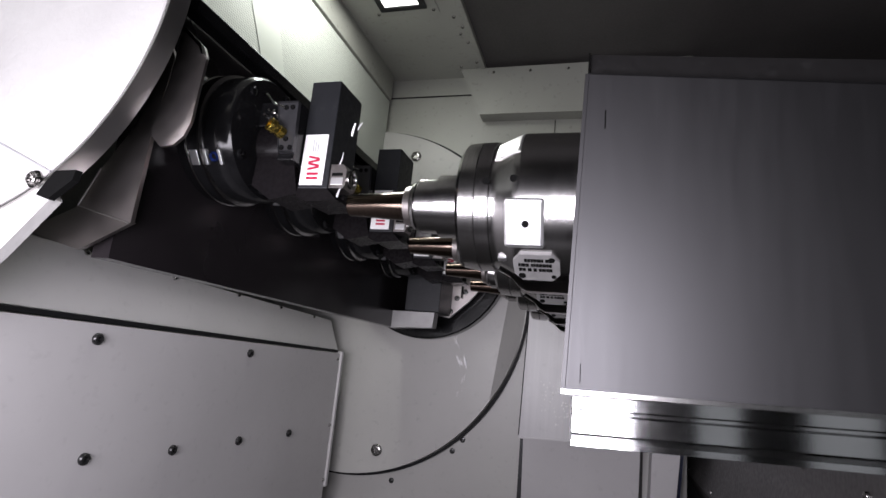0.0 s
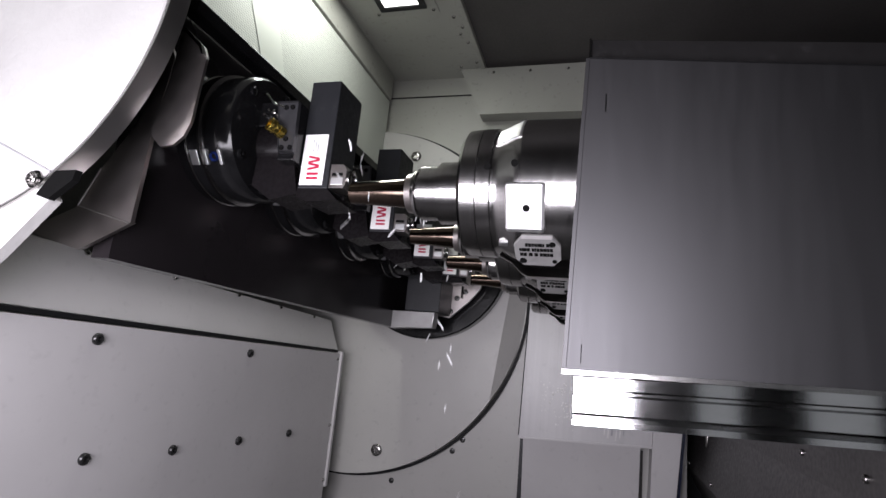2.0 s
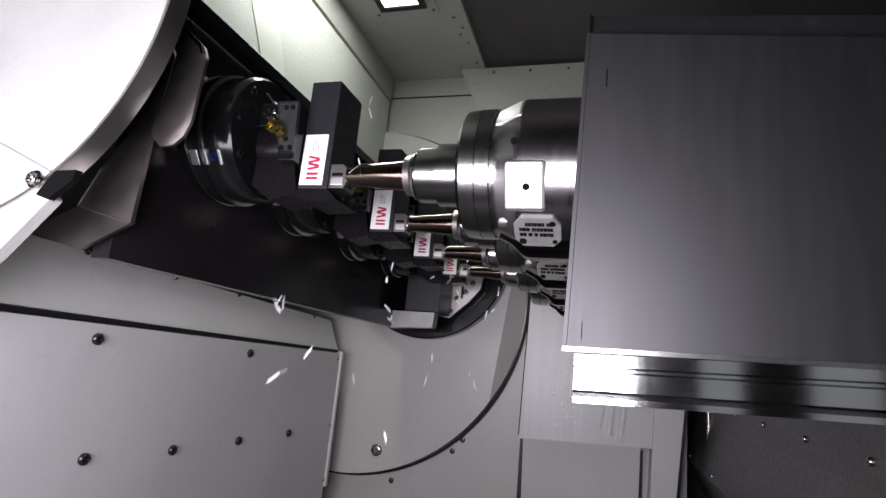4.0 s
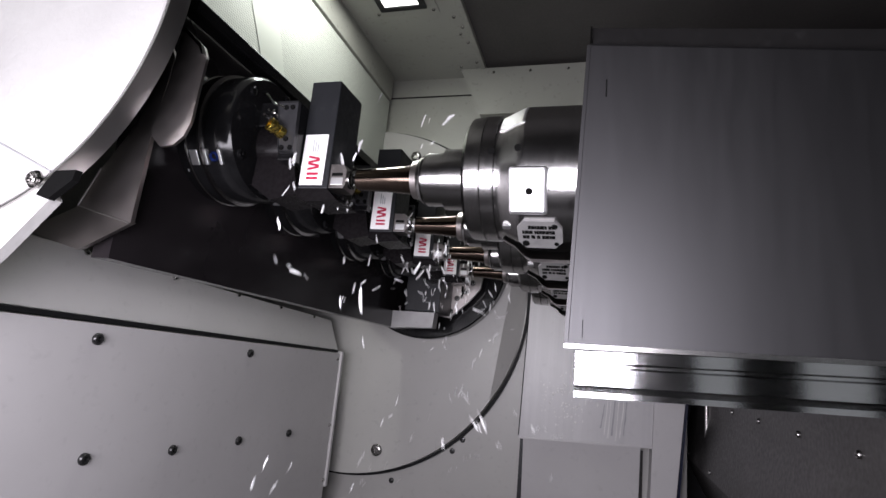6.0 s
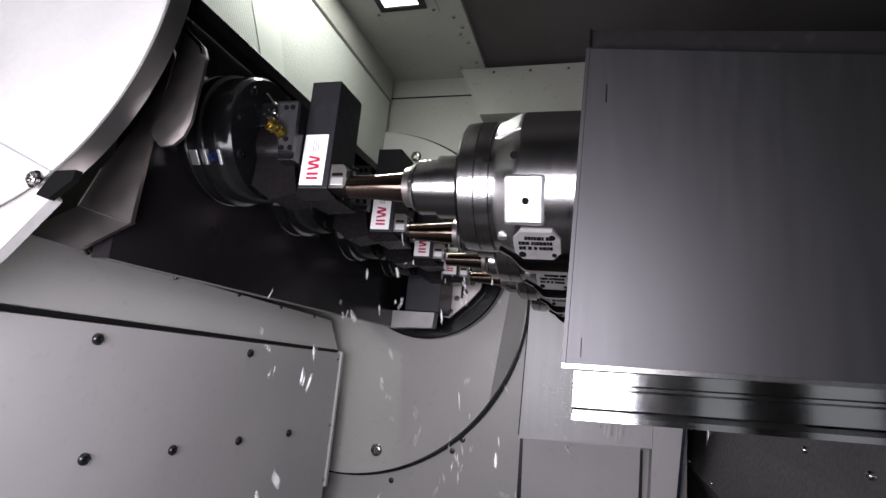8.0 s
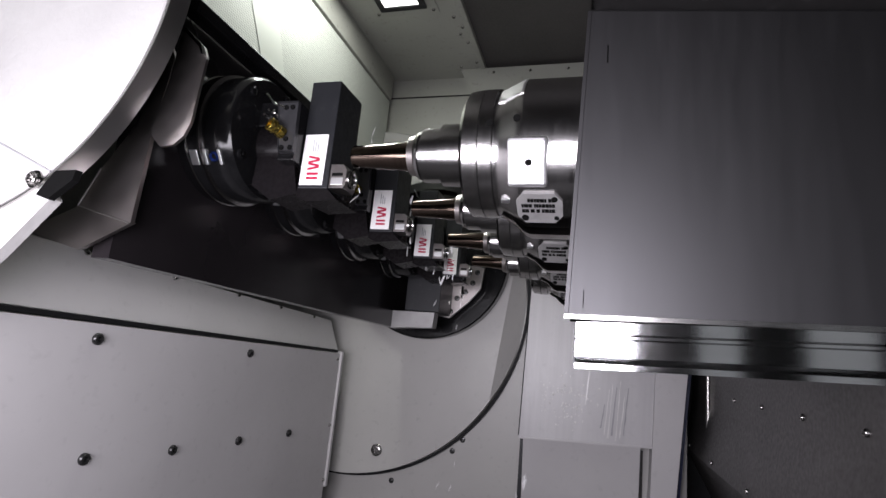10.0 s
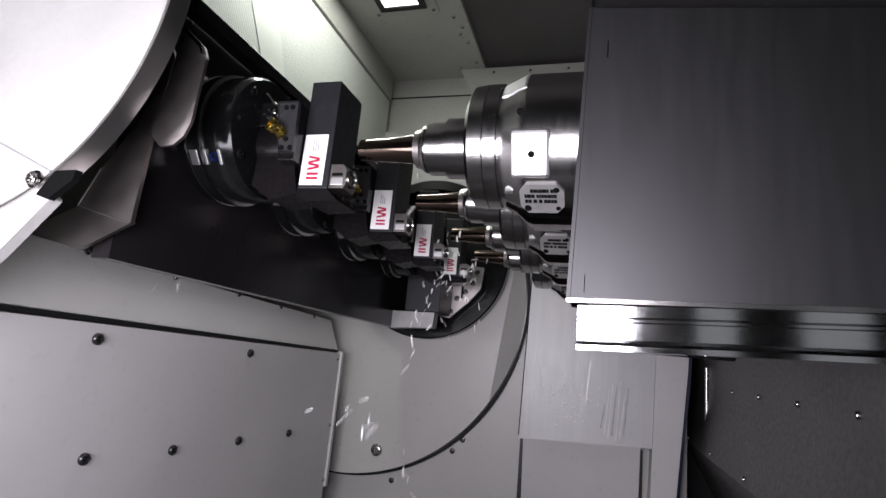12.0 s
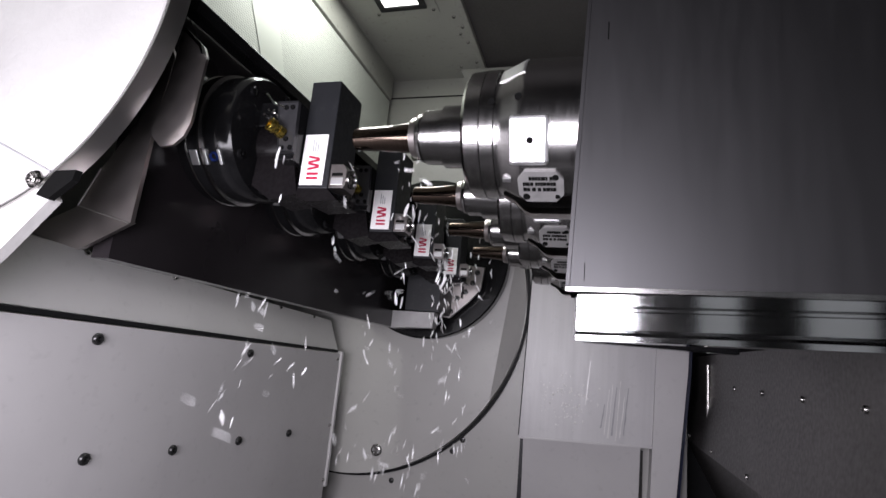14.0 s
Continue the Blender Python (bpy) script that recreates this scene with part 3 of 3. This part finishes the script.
    for x, z, r in ((-0.058, 0.044, 0.003), (-0.048, 0.040, 0.0045), (-0.066, 0.036, 0.0025), (-0.040, 0.034, 0.0035), (-0.052, 0.030, 0.003)):
        part("pin", lathe([(0, r), (0.008, r), (0.010, r * 0.5)], 10, m=Matrix.Translation((x, -0.022, z)) @ TO_MINUS_Y), SCREW, t, smooth=True)
    part("pin_plate", boxed(-0.080, -0.0302, -0.022, -0.014, 0.018, 0.062, 0.002), BLACK, t)
    return t


first_chuck = chuck(0.78)
first_fixture = fixture(0.744)
for n in (1, 2, 3):
    copy_thing(first_chuck, pose(-0.686, 0.718 + PITCH * n, 0.345))
    copy_thing(first_fixture, pose(-0.487, 0.744 + PITCH * n, 0.33))

# ---- spindle unit ----
# The unit's own space is the world at the pose of the clip's start, about the first spindle's axis.
AXIS = Vector((0.0, 0.748, 0.218))
unit = thing("spindle_unit", "four-spindle head with stainless cover and steel rail, travelling", "spindle unit", at=AXIS)


def spindle(n):
    y = PITCH * n
    m = Matrix.Translation((0, y, 0))
    s = part("spindle", lathe([(-0.191, 0.060), (-0.190, 0.086), (-0.184, 0.0935), (-0.163, 0.0955), (-0.162, 0.0935), (-0.161, 0.0955), (-0.143, 0.0955), (-0.142, 0.0915), (-0.139, 0.0915), (-0.131, 0.0935),
                               (-0.112, 0.1035), (-0.105, 0.1065), (-0.100, 0.1072), (0.30, 0.1072)], 72, m=m), STEEL, unit, "ground steel spindle nose" if n == 0 else "", True)
    part("tool_holder", lathe([(-0.276, 0.030), (-0.274, 0.037), (-0.269, 0.039), (-0.268, 0.035), (-0.265, 0.035), (-0.263, 0.0425), (-0.2335, 0.0425), (-0.2325, 0.048), (-0.188, 0.048)], 48, m=m), STEEL, s, "polished tool holder", True)
    part("tool", lathe([(-0.388, 0.0160), (-0.386, 0.0180), (-0.34, 0.0200), (-0.292, 0.0240), (-0.286, 0.0245), (-0.285, 0.027), (-0.275, 0.027)], 40, m=m), COPPER, s, "tapered boring tool, bronze tinted", True)
    # front flat with its bore, facing the operator
    tilt = m @ Matrix.Rotation(radians(27), 4, "X")
    f = boxed(-0.1185, -0.066, -0.1090, -0.096, -0.0325, 0.0325, 0.005)
    bmesh.ops.transform(f, matrix=tilt, verts=f.verts[:])
    part("flat", f, FLAT, s, "milled flat with a bore")
    part("bore", lathe([(0.098, 0.0048), (0.1094, 0.0048), (0.1094, 0.0003)], 18, m=tilt @ Matrix.Translation((-0.0905, 0, 0)) @ TO_MINUS_Y), DARK_PRINT, s, smooth=True)
    for x, a, r in ((-0.146, -5, 0.0960), (-0.108, -5, 0.1068)):
        part("bore", lathe([(0.085, 0.0048), (r, 0.0048), (r, 0.0003)], 14, m=m @ Matrix.Rotation(radians(a), 4, "X") @ Matrix.Translation((x, 0, 0)) @ TO_MINUS_Y), DARK_PRINT, s, smooth=True)
    # slanted bright sector on the upper front, stands in for the chamfer's reflection
    bm = bmesh.new()
    rows = []
    for x, r in ((-0.139, 0.0930), (-0.106, 0.1076), (-0.103, 0.1076), (-0.103, 0.100), (-0.139, 0.088)):
        rows.append([bm.verts.new(m @ Vector((x, -r * math.cos(radians(c)), r * math.sin(radians(c))))) for c in range(28, 57, 4)])
    for p, q in zip(rows, rows[1:] + rows[:1]):
        for k in range(len(p) - 1):
            bm.faces.new((p[k], p[k + 1], q[k + 1], q[k]))
    bm.faces.new([r[0] for r in rows])
    bm.faces.new([r[-1] for r in rows][::-1])
    part("chamfer_glint", bm, FLAT, s, "bright sector for the light caught by the chamfer")
    # name plate on the lower front
    pl = m @ Matrix.Rotation(radians(63), 4, "X") @ Matrix.Translation((-0.003, 0, 0)) @ Matrix.Scale(0.85, 4, (1, 0, 0))
    oct_ = [(-0.036, -0.014), (-0.024, -0.028), (0.024, -0.028), (0.036, -0.014), (0.036, 0.014), (0.024, 0.028), (-0.024, 0.028), (-0.036, 0.014)]
    bm = prism([(x - 0.088, z) for x, z in oct_], -0.1092, -0.1000)
    bmesh.ops.transform(bm, matrix=pl, verts=bm.verts[:])
    plate = part("name_plate", bm, PLATE, s, "etched octagonal plate with rows of dark marks")
    bm = bmesh.new()
    rnd = random.Random(7)
    for row, z in enumerate((0.016, 0.006, -0.004)):
        x = -0.116 + 0.010 * (row == 0)
        while x < -0.064:
            w = rnd.uniform(0.003, 0.007)
            add_box(bm, x, x + w, -0.1098, -0.1088, z - 0.0032, z + 0.0032)
            x += w + rnd.choice((0.0006, 0.0006, 0.0006, 0.003))
    for x, z, r in ((-0.112, -0.018, 0.006), (-0.062, -0.018, 0.004), (-0.064, 0.018, 0.005)):
        lathe([(0.1086, r), (0.1098, r), (0.1098, 0.0003)], 12, bm, Matrix.Translation((x, 0, z)) @ TO_MINUS_Y)
    bmesh.ops.transform(bm, matrix=pl, verts=bm.verts[:])
    tagged(part("etching", bm, DARK_PRINT, plate), kind="stuff")
    # deeper lower half of the spindle body
    bm = bmesh.new()
    rows = [[bm.verts.new(m @ Vector((x, -r * math.cos(radians(c)), -0.008 - r * math.sin(radians(c))))) for c in range(84, 205, 8)]
            for x, r in ((-0.136, 0.088), (-0.118, 0.097), (-0.103, 0.112), (-0.094, 0.1165), (0.30, 0.1165))]
    for p, q in zip(rows, rows[1:]):
        for k in range(len(p) - 1):
            bm.faces.new((p[k], p[k + 1], q[k + 1], q[k]))
    bm.faces.new(rows[0])
    bm.faces.new(rows[-1][::-1])
    part("lower_body", bm, DARK_STEEL, s, "dark steel underside of the spindle", True)
    # small bright key beside the plate
    bm = boxed(-0.131, -0.119, -0.1015, -0.085, -0.004, 0.004, 0.0015)
    bmesh.ops.transform(bm, matrix=m @ Matrix.Rotation(radians(60), 4, "X"), verts=bm.verts[:])
    part("key", bm, FLAT, s, "small bright key")
    part("ring", lathe([(-0.288, 0.024), (-0.2875, 0.0305), (-0.277, 0.0325), (-0.2765, 0.028)], 40, m=m), DARK_STEEL, s, "pale collar round the tool", True)
    return s


for n in range(4):
    spindle(n)

# cover, in the unit's space: front face 0.148 m before the first axis
FRONT = 0.60 - AXIS.y
TOP, BOTTOM = 0.348 - AXIS.z, -0.031 - AXIS.z
FALL, RISE = 0.10, 0.030   # the cover narrows away from its free edge
bm = bmesh.new()
LEAN = 0.0105   # the free edge runs out towards the rail
ring = [(-0.022 - LEAN, BOTTOM), (0.85, BOTTOM + 0.876 * RISE), (0.85, TOP - 0.876 * FALL), (-0.022, TOP)]
prism(ring, FRONT, FRONT + 0.02, bm)
bmesh.ops.bevel(bm, geom=bm.edges[:], offset=0.004, segments=2, profile=0.5, affect="EDGES")
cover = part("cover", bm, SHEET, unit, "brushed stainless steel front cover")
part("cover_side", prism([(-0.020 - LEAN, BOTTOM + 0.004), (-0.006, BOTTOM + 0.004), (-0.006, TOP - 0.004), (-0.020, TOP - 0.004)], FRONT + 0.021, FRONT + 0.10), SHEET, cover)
part("cover_edge", prism([(-0.0225 - LEAN, BOTTOM - 0.001), (0.85, BOTTOM - 0.001 + 0.876 * RISE), (0.85, BOTTOM + 0.004 + 0.876 * RISE), (-0.0225 - LEAN, BOTTOM + 0.004)], FRONT - 0.003, FRONT + 0.001), STEEL, cover)
part("folded_edge", prism([(-0.0228 - LEAN, BOTTOM + 0.005), (-0.0185 - LEAN, BOTTOM + 0.005), (-0.0185, TOP - 0.004), (-0.0228, TOP - 0.004)], FRONT - 0.0009, FRONT + 0.002), SHEET, cover)
part("slot", boxed(0.0015, 0.003, FRONT - 0.0006, FRONT + 0.001, TOP - 0.075, TOP - 0.052), DARK_PRINT, cover)
part("slot", boxed(-0.014, -0.0132, FRONT - 0.0006, FRONT + 0.001, BOTTOM + 0.012, BOTTOM + 0.032), DARK_PRINT, cover)
part("body", prism([(-0.018, TOP - 0.18), (0.85, TOP - 0.18), (0.85, TOP - 0.04), (-0.018, TOP + 0.040)], FRONT + 0.03, 1.16), COVER_BACK, unit, "folded dark sheet body behind the cover")
part("body_edge", boxed(-0.0205, -0.0181, FRONT + 0.026, FRONT + 0.034, TOP - 0.01, TOP + 0.040), STEEL, unit, "bright cut edge of the folded sheet")
part("housing", boxed(0.02, 0.85, FRONT + 0.06, 1.13, BOTTOM + 0.06, TOP - 0.2, 0.006), BRACKET, unit, "dark spindle housing")
R0 = BOTTOM - 0.002
bm = bmesh.new()
prof = [(0.0, 0.0), (-0.002, -0.001), (-0.002, -0.013), (0.004, -0.015), (0.004, -0.018), (-0.001, -0.020), (-0.001, -0.038), (0.005, -0.041), (-0.003, -0.045), (-0.003, -0.051), (0.03, -0.051), (0.03, 0.0)]
a = [bm.verts.new((-0.020, FRONT + 0.006 + y, R0 + z)) for y, z in prof]
b = [bm.verts.new((0.85, FRONT + 0.006 + y, R0 + z + 0.872 * (RISE + 0.012))) for y, z in prof]
for k in range(len(a)):
    bm.faces.new((a[k], a[(k + 1) % len(a)], b[(k + 1) % len(a)], b[k]))
bm.faces.new(a[::-1])
bm.faces.new(b)
part("rail", bm, RAIL, unit, "polished grooved steel rail")
part("rail_end", boxed(-0.0225, -0.0201, FRONT + 0.008, FRONT + 0.03, R0 - 0.047, R0 - 0.004), BLACK, unit)
part("lip", boxed(-0.02, 0.22, 0.20, 0.24, -0.289, -0.277, 0.002), BLACK, unit)
skirt = part("side_skirt", prism([(0.35, BOTTOM - 0.01), (0.35, -0.385), (0.325, -0.545), (0.50, -0.87), (0.51, -0.87), (0.345, -0.545), (0.36, -0.385), (0.36, BOTTOM - 0.01)], FRONT + 0.06, 1.42), SKIRT, unit, "dark folded side sheet with screws")
for y in (0.81, 0.577, 0.341, 0.114):
    same_part("screw", SCREW_5, skirt, pose(0.35, y, -0.350, rz=180))
for y in (1.33, 0.972, 0.61, 0.30):
    same_part("screw", SCREW_5, skirt, pose(0.327, y, -0.530, rz=180))
part("rod", lathe([(0, 0.006), (0.16, 0.006)], 12, m=Matrix.Translation((0.345, 1.12, BOTTOM - 0.04)) @ TO_DOWN), SCREW, unit, "bright steel rod", True)


# ---- travel ----
def bore(y, z):
    """The unit's pose for a depth and height of the first spindle's front bore."""
    return pose(AXIS.x, y * 1.045 + 0.094, z * 1.045 + 0.045)


def circling(t0, t1, peak, y, z0, z1):
    """Circular milling at 0.3 s a turn from t0 to t1, drifting upwards."""
    out = []
    for k in range(1, int((t1 - t0 - 0.05) / 0.075) + 1):
        t = t0 + 0.075 * k
        phi = 2 * math.pi * (t - peak) / 0.3
        out.append((t, bore(y + 0.015 * math.cos(phi), z0 + (z1 - z0) * (t - t0) / (t1 - t0) + 0.015 * math.sin(phi))))
    return out


# ---- flying chips ----
def sliver(bm, rnd, at, size):
    """A bent sliver of metal about its place, standing more or less upright."""
    n, w = 4, size * rnd.uniform(0.06, 0.13)
    bend, twist = rnd.uniform(-0.3, 0.3), rnd.uniform(-1.2, 1.2)
    turn = Euler((rnd.gauss(0, 0.5), radians(90) + max(-0.75, min(0.75, rnd.gauss(0, 0.55))), rnd.uniform(0, 6.28))).to_matrix()
    rings = []
    for k in range(n):
        u = k / (n - 1) - 0.5
        c = Vector((u * size, bend * size * (0.25 - u * u), 0))
        side = Vector((0, math.cos(twist * u), math.sin(twist * u))) * w * (1.15 - abs(u))
        up = Vector((0, -side.z, side.y)) * 0.45
        rings.append([bm.verts.new(at + turn @ (c + s)) for s in (side, up, -side, -up)])
    for p, q in zip(rings, rings[1:]):
        for k in range(4):
            bm.faces.new((p[k], p[(k + 1) % 4], q[(k + 1) % 4], q[k]))
    bm.faces.new(rings[0])
    bm.faces.new(rings[-1][::-1])


def chip_meshes():
    """Small loose sprays of a few slivers."""
    rnd = random.Random(11)
    out = []
    for k in range(24):
        bm = bmesh.new()
        for j in range(rnd.choice((2, 3, 4, 5, 6))):
            sliver(bm, rnd, Vector((rnd.uniform(-0.013, 0.013), rnd.uniform(-0.023, 0.023), rnd.uniform(-0.074, 0.074))), rnd.uniform(0.010, 0.029))
        for v in bm.verts:
            v.co = Vector((max(-0.025, min(0.025, v.co.x)), max(-0.040, min(0.040, v.co.y)), max(-0.094, min(0.094, v.co.z))))
        me = bpy.data.meshes.new("chip_spray")
        bmesh.ops.recalc_face_normals(bm, faces=bm.faces[:])
        bm.to_mesh(me)
        bm.free()
        me.materials.append(CHIP)
        out.append(me)
    return out


RATES = ((-0.5, 0.2, 7), (0.2, 3.2, 26), (3.2, 4.9, 24), (4.9, 6.2, 120), (6.2, 6.7, 46), (6.7, 7.4, 26), (7.4, 8.3, 46), (8.3, 9.9, 16), (9.9, 10.6, 46), (10.6, 11.3, 16), (11.3, 12.4, 38), (12.4, 14.0, 100))
FALLING = 5.2   # gravity less the drag on light slivers in the coolant mist
# dense puffs: time, where they are then, the spindle that threw them, how many sprays
PUFFS = ((0.97, (-0.35, 1.35, -0.22), 2, 5), (1.0, (-0.62, 0.80, -0.30), 0, 4), (1.5, (-0.42, 1.15, 0.22), 1, 4), (5.5, (-0.62, 0.85, 0.10), 0, 9), (5.55, (-0.36, 1.30, -0.12), 2, 10),
         (5.5, (-0.40, 1.12, 0.18), 1, 7), (6.0, (-0.40, 1.40, 0.16), 2, 7), (6.75, (-0.66, 0.80, -0.06), 0, 4), (7.0, (-0.36, 0.95, 0.52), 0, 4), (7.2, (-0.52, 0.88, -0.36), 1, 4), (8.0, (-0.56, 0.90, 0.0), 0, 3),
         (8.0, (-0.36, 1.40, -0.25), 3, 6), (10.5, (-0.38, 1.50, -0.18), 2, 6), (12.0, (-0.42, 1.38, 0.14), 2, 5), (13.0, (-0.40, 1.45, 0.12), 3, 5), (13.5, (-0.40, 1.50, 0.14), 3, 6), (13.95, (-0.58, 0.88, 0.06), 0, 5), (14.0, (-0.42, 1.20, -0.28), 2, 5), (14.0, (-0.40, 1.50, 0.12), 3, 6))


def throw(rnd, mesh, start, n, p0, v):
    """One spray leaves the cut of spindle n, flies its parabola and comes to lie on the pan."""
    land = (v.z + math.sqrt(v.z * v.z + 2 * FALLING * (p0.z + 0.99))) / FALLING
    ob = tagged(new("chip_spray", mesh), "loose spray of bright metal chips thrown from the cut", "metal chips", "flying metal chips", "stuff")
    spin = Vector((rnd.gauss(0, 1), rnd.gauss(0, 1), rnd.gauss(0, 1))).normalized()
    turn = rnd.uniform(-180, 180)

    def place(s):
        p = p0 + v * s + Vector((0, 0, -0.5 * FALLING * s * s))
        p.x = min(max(p.x, -0.88), 0.30)
        p.y = min(max(p.y, 0.55), 1.9)
        angle = min(turn * s, 85) if turn > 0 else max(turn * s, -85)
        return Matrix.Translation(p) @ Matrix.Rotation(radians(angle), 4, spin)

    rows = [(0.0, place(max(0.0, min(-start, land))))]
    if start > 0.1:
        rows[0] = (0.0, Matrix.Translation(Vector((-0.4595, 0.7865 + PITCH * n, 0.341))))
        rows.append((start - 0.035, rows[0][1]))
    last = rows[-1][0]
    for j in range(9):
        tt = start + land * j / 8
        if 0.04 < tt < 13.96 and tt > last + 0.034:
            rows.append((tt, place(tt - start)))
            last = tt
    rows.append((14.0, place(min(14.0 - start, land))))
    walk(ob, rows)


def fly_chips():
    rnd = random.Random(5)
    meshes = chip_meshes()
    for t0, t1, rate in RATES:
        count = int((t1 - t0) * rate)
        for k in range(count):
            start = t0 + (t1 - t0) * (k + rnd.random()) / count
            n = rnd.choice((0, 1, 1, 2, 2, 3, 3, 3))
            p0 = Vector((-0.405, 0.775 + PITCH * n + rnd.uniform(-0.02, 0.03), 0.28 + rnd.uniform(-0.03, 0.02)))
            lively = rnd.random() < 0.2
            v = Vector((rnd.gauss(-0.02, 0.34), rnd.gauss(-0.28, 0.22), rnd.uniform(0.6, 1.6) if lively else rnd.uniform(-0.7, 0.7)))
            throw(rnd, rnd.choice(meshes), start, n, p0, v)
    for t, at, n, count in PUFFS:
        for k in range(count):
            p0 = Vector((-0.405, 0.775 + PITCH * n, 0.275))
            s = 0.26 + rnd.uniform(-0.02, 0.02)
            v = (Vector(at) - p0) / s + Vector((0, 0, 0.5 * FALLING * s))
            v += Vector((rnd.gauss(0, 0.12), rnd.gauss(0, 0.12), rnd.gauss(0, 0.14)))
            throw(rnd, rnd.choice(meshes), t - s, n, p0, v)


def motions():
    walk(unit, [
        (0.0, bore(0.628, 0.166)), (0.1, bore(0.618, 0.153)), (0.2, bore(0.618, 0.175)), (0.3, bore(0.628, 0.166)), 
        (0.4, bore(0.608, 0.163)), (0.5, bore(0.622, 0.179)), (0.6, bore(0.625, 0.162)), (0.7, bore(0.613, 0.164)), 
        (0.8, bore(0.621, 0.180)), (0.9, bore(0.631, 0.172)), (1.0, bore(0.611, 0.168)), (1.1, bore(0.614, 0.181)), 
        (1.2, bore(0.628, 0.176)), (1.3, bore(0.626, 0.170)), (1.4, bore(0.614, 0.181)), (1.5, bore(0.617, 0.187)), 
        (1.6, bore(0.627, 0.178)), (1.7, bore(0.629, 0.176)), (1.8, bore(0.613, 0.184)), (1.9, bore(0.617, 0.191)), 
        (2.0, bore(0.628, 0.186)), (2.1, bore(0.626, 0.179)), (2.2, bore(0.614, 0.186)), (2.3, bore(0.618, 0.195)), 
        (2.4, bore(0.630, 0.188)), (2.5, bore(0.625, 0.181)), (2.6, bore(0.613, 0.194)), (2.7, bore(0.627, 0.200)), 
        (2.8, bore(0.625, 0.183)), (2.9, bore(0.612, 0.189)), (3.0, bore(0.632, 0.201)), (3.1, bore(0.629, 0.185)), 
        (3.2, bore(0.615, 0.201)),
        *circling(3.2, 5.3, 3.0, 0.623, 0.194, 0.204),
        (5.3, bore(0.606, 0.201)), (5.4, bore(0.636, 0.194)), (5.5, bore(0.623, 0.223)), (5.6, bore(0.608, 0.192)), 
        (5.7, bore(0.643, 0.210)), (5.8, bore(0.615, 0.222)), (5.9, bore(0.622, 0.188)), (6.0, bore(0.644, 0.213)), 
        (6.1, bore(0.607, 0.215)), (6.2, bore(0.621, 0.188)), (6.3, bore(0.641, 0.218)), (6.4, bore(0.614, 0.201)), 
        (6.5, bore(0.636, 0.203)), (6.6, bore(0.628, 0.198)), (6.7, bore(0.637, 0.210)), (6.8, bore(0.648, 0.201)), 
        (6.9, bore(0.649, 0.200)), (7.0, bore(0.645, 0.194)), (7.1, bore(0.650, 0.197)), (7.2, bore(0.651, 0.195)), 
        (7.3, bore(0.650, 0.198)), (7.4, bore(0.650, 0.198)), (7.5, bore(0.649, 0.193)), (7.6, bore(0.650, 0.192)), 
        (7.7, bore(0.649, 0.193)), (7.8, bore(0.644, 0.209)), (7.9, bore(0.614, 0.223)), (8.0, bore(0.617, 0.192)), 
        (8.1, bore(0.642, 0.218)), (8.2, bore(0.613, 0.225)),
        *circling(8.2, 10.3, 8.1, 0.628, 0.208, 0.233),
        (10.3, bore(0.622, 0.242)), (10.4, bore(0.636, 0.223)), (10.5, bore(0.617, 0.240)), (10.6, bore(0.636, 0.228)), 
        (10.7, bore(0.621, 0.238)), (10.8, bore(0.640, 0.238)), (10.9, bore(0.622, 0.231)), (11.0, bore(0.640, 0.249)), 
        (11.1, bore(0.628, 0.231)), (11.2, bore(0.632, 0.253)), (11.3, bore(0.640, 0.238)), (11.4, bore(0.619, 0.248)), 
        (11.5, bore(0.636, 0.254)), (11.6, bore(0.628, 0.237)), (11.7, bore(0.627, 0.257)), (11.8, bore(0.640, 0.244)), 
        (11.9, bore(0.622, 0.242)), (12.0, bore(0.642, 0.262)), (12.1, bore(0.635, 0.241)), (12.2, bore(0.625, 0.260)), 
        (12.3, bore(0.645, 0.253)), (12.4, bore(0.617, 0.251)), (12.5, bore(0.641, 0.264)), (12.6, bore(0.623, 0.246)), 
        (12.7, bore(0.634, 0.267)), (12.8, bore(0.630, 0.244)), (12.9, bore(0.630, 0.268)), (13.0, bore(0.630, 0.244)), 
        (13.1, bore(0.626, 0.269)), (13.2, bore(0.630, 0.244)), (13.3, bore(0.628, 0.271)), (13.4, bore(0.627, 0.245)), 
        (13.5, bore(0.634, 0.273)), (13.6, bore(0.621, 0.249)), (13.7, bore(0.642, 0.271)), (13.8, bore(0.616, 0.258)), 
        (13.9, bore(0.644, 0.261)), (14.0, bore(0.619, 0.271)),
    ])
    fly_chips()


motions()
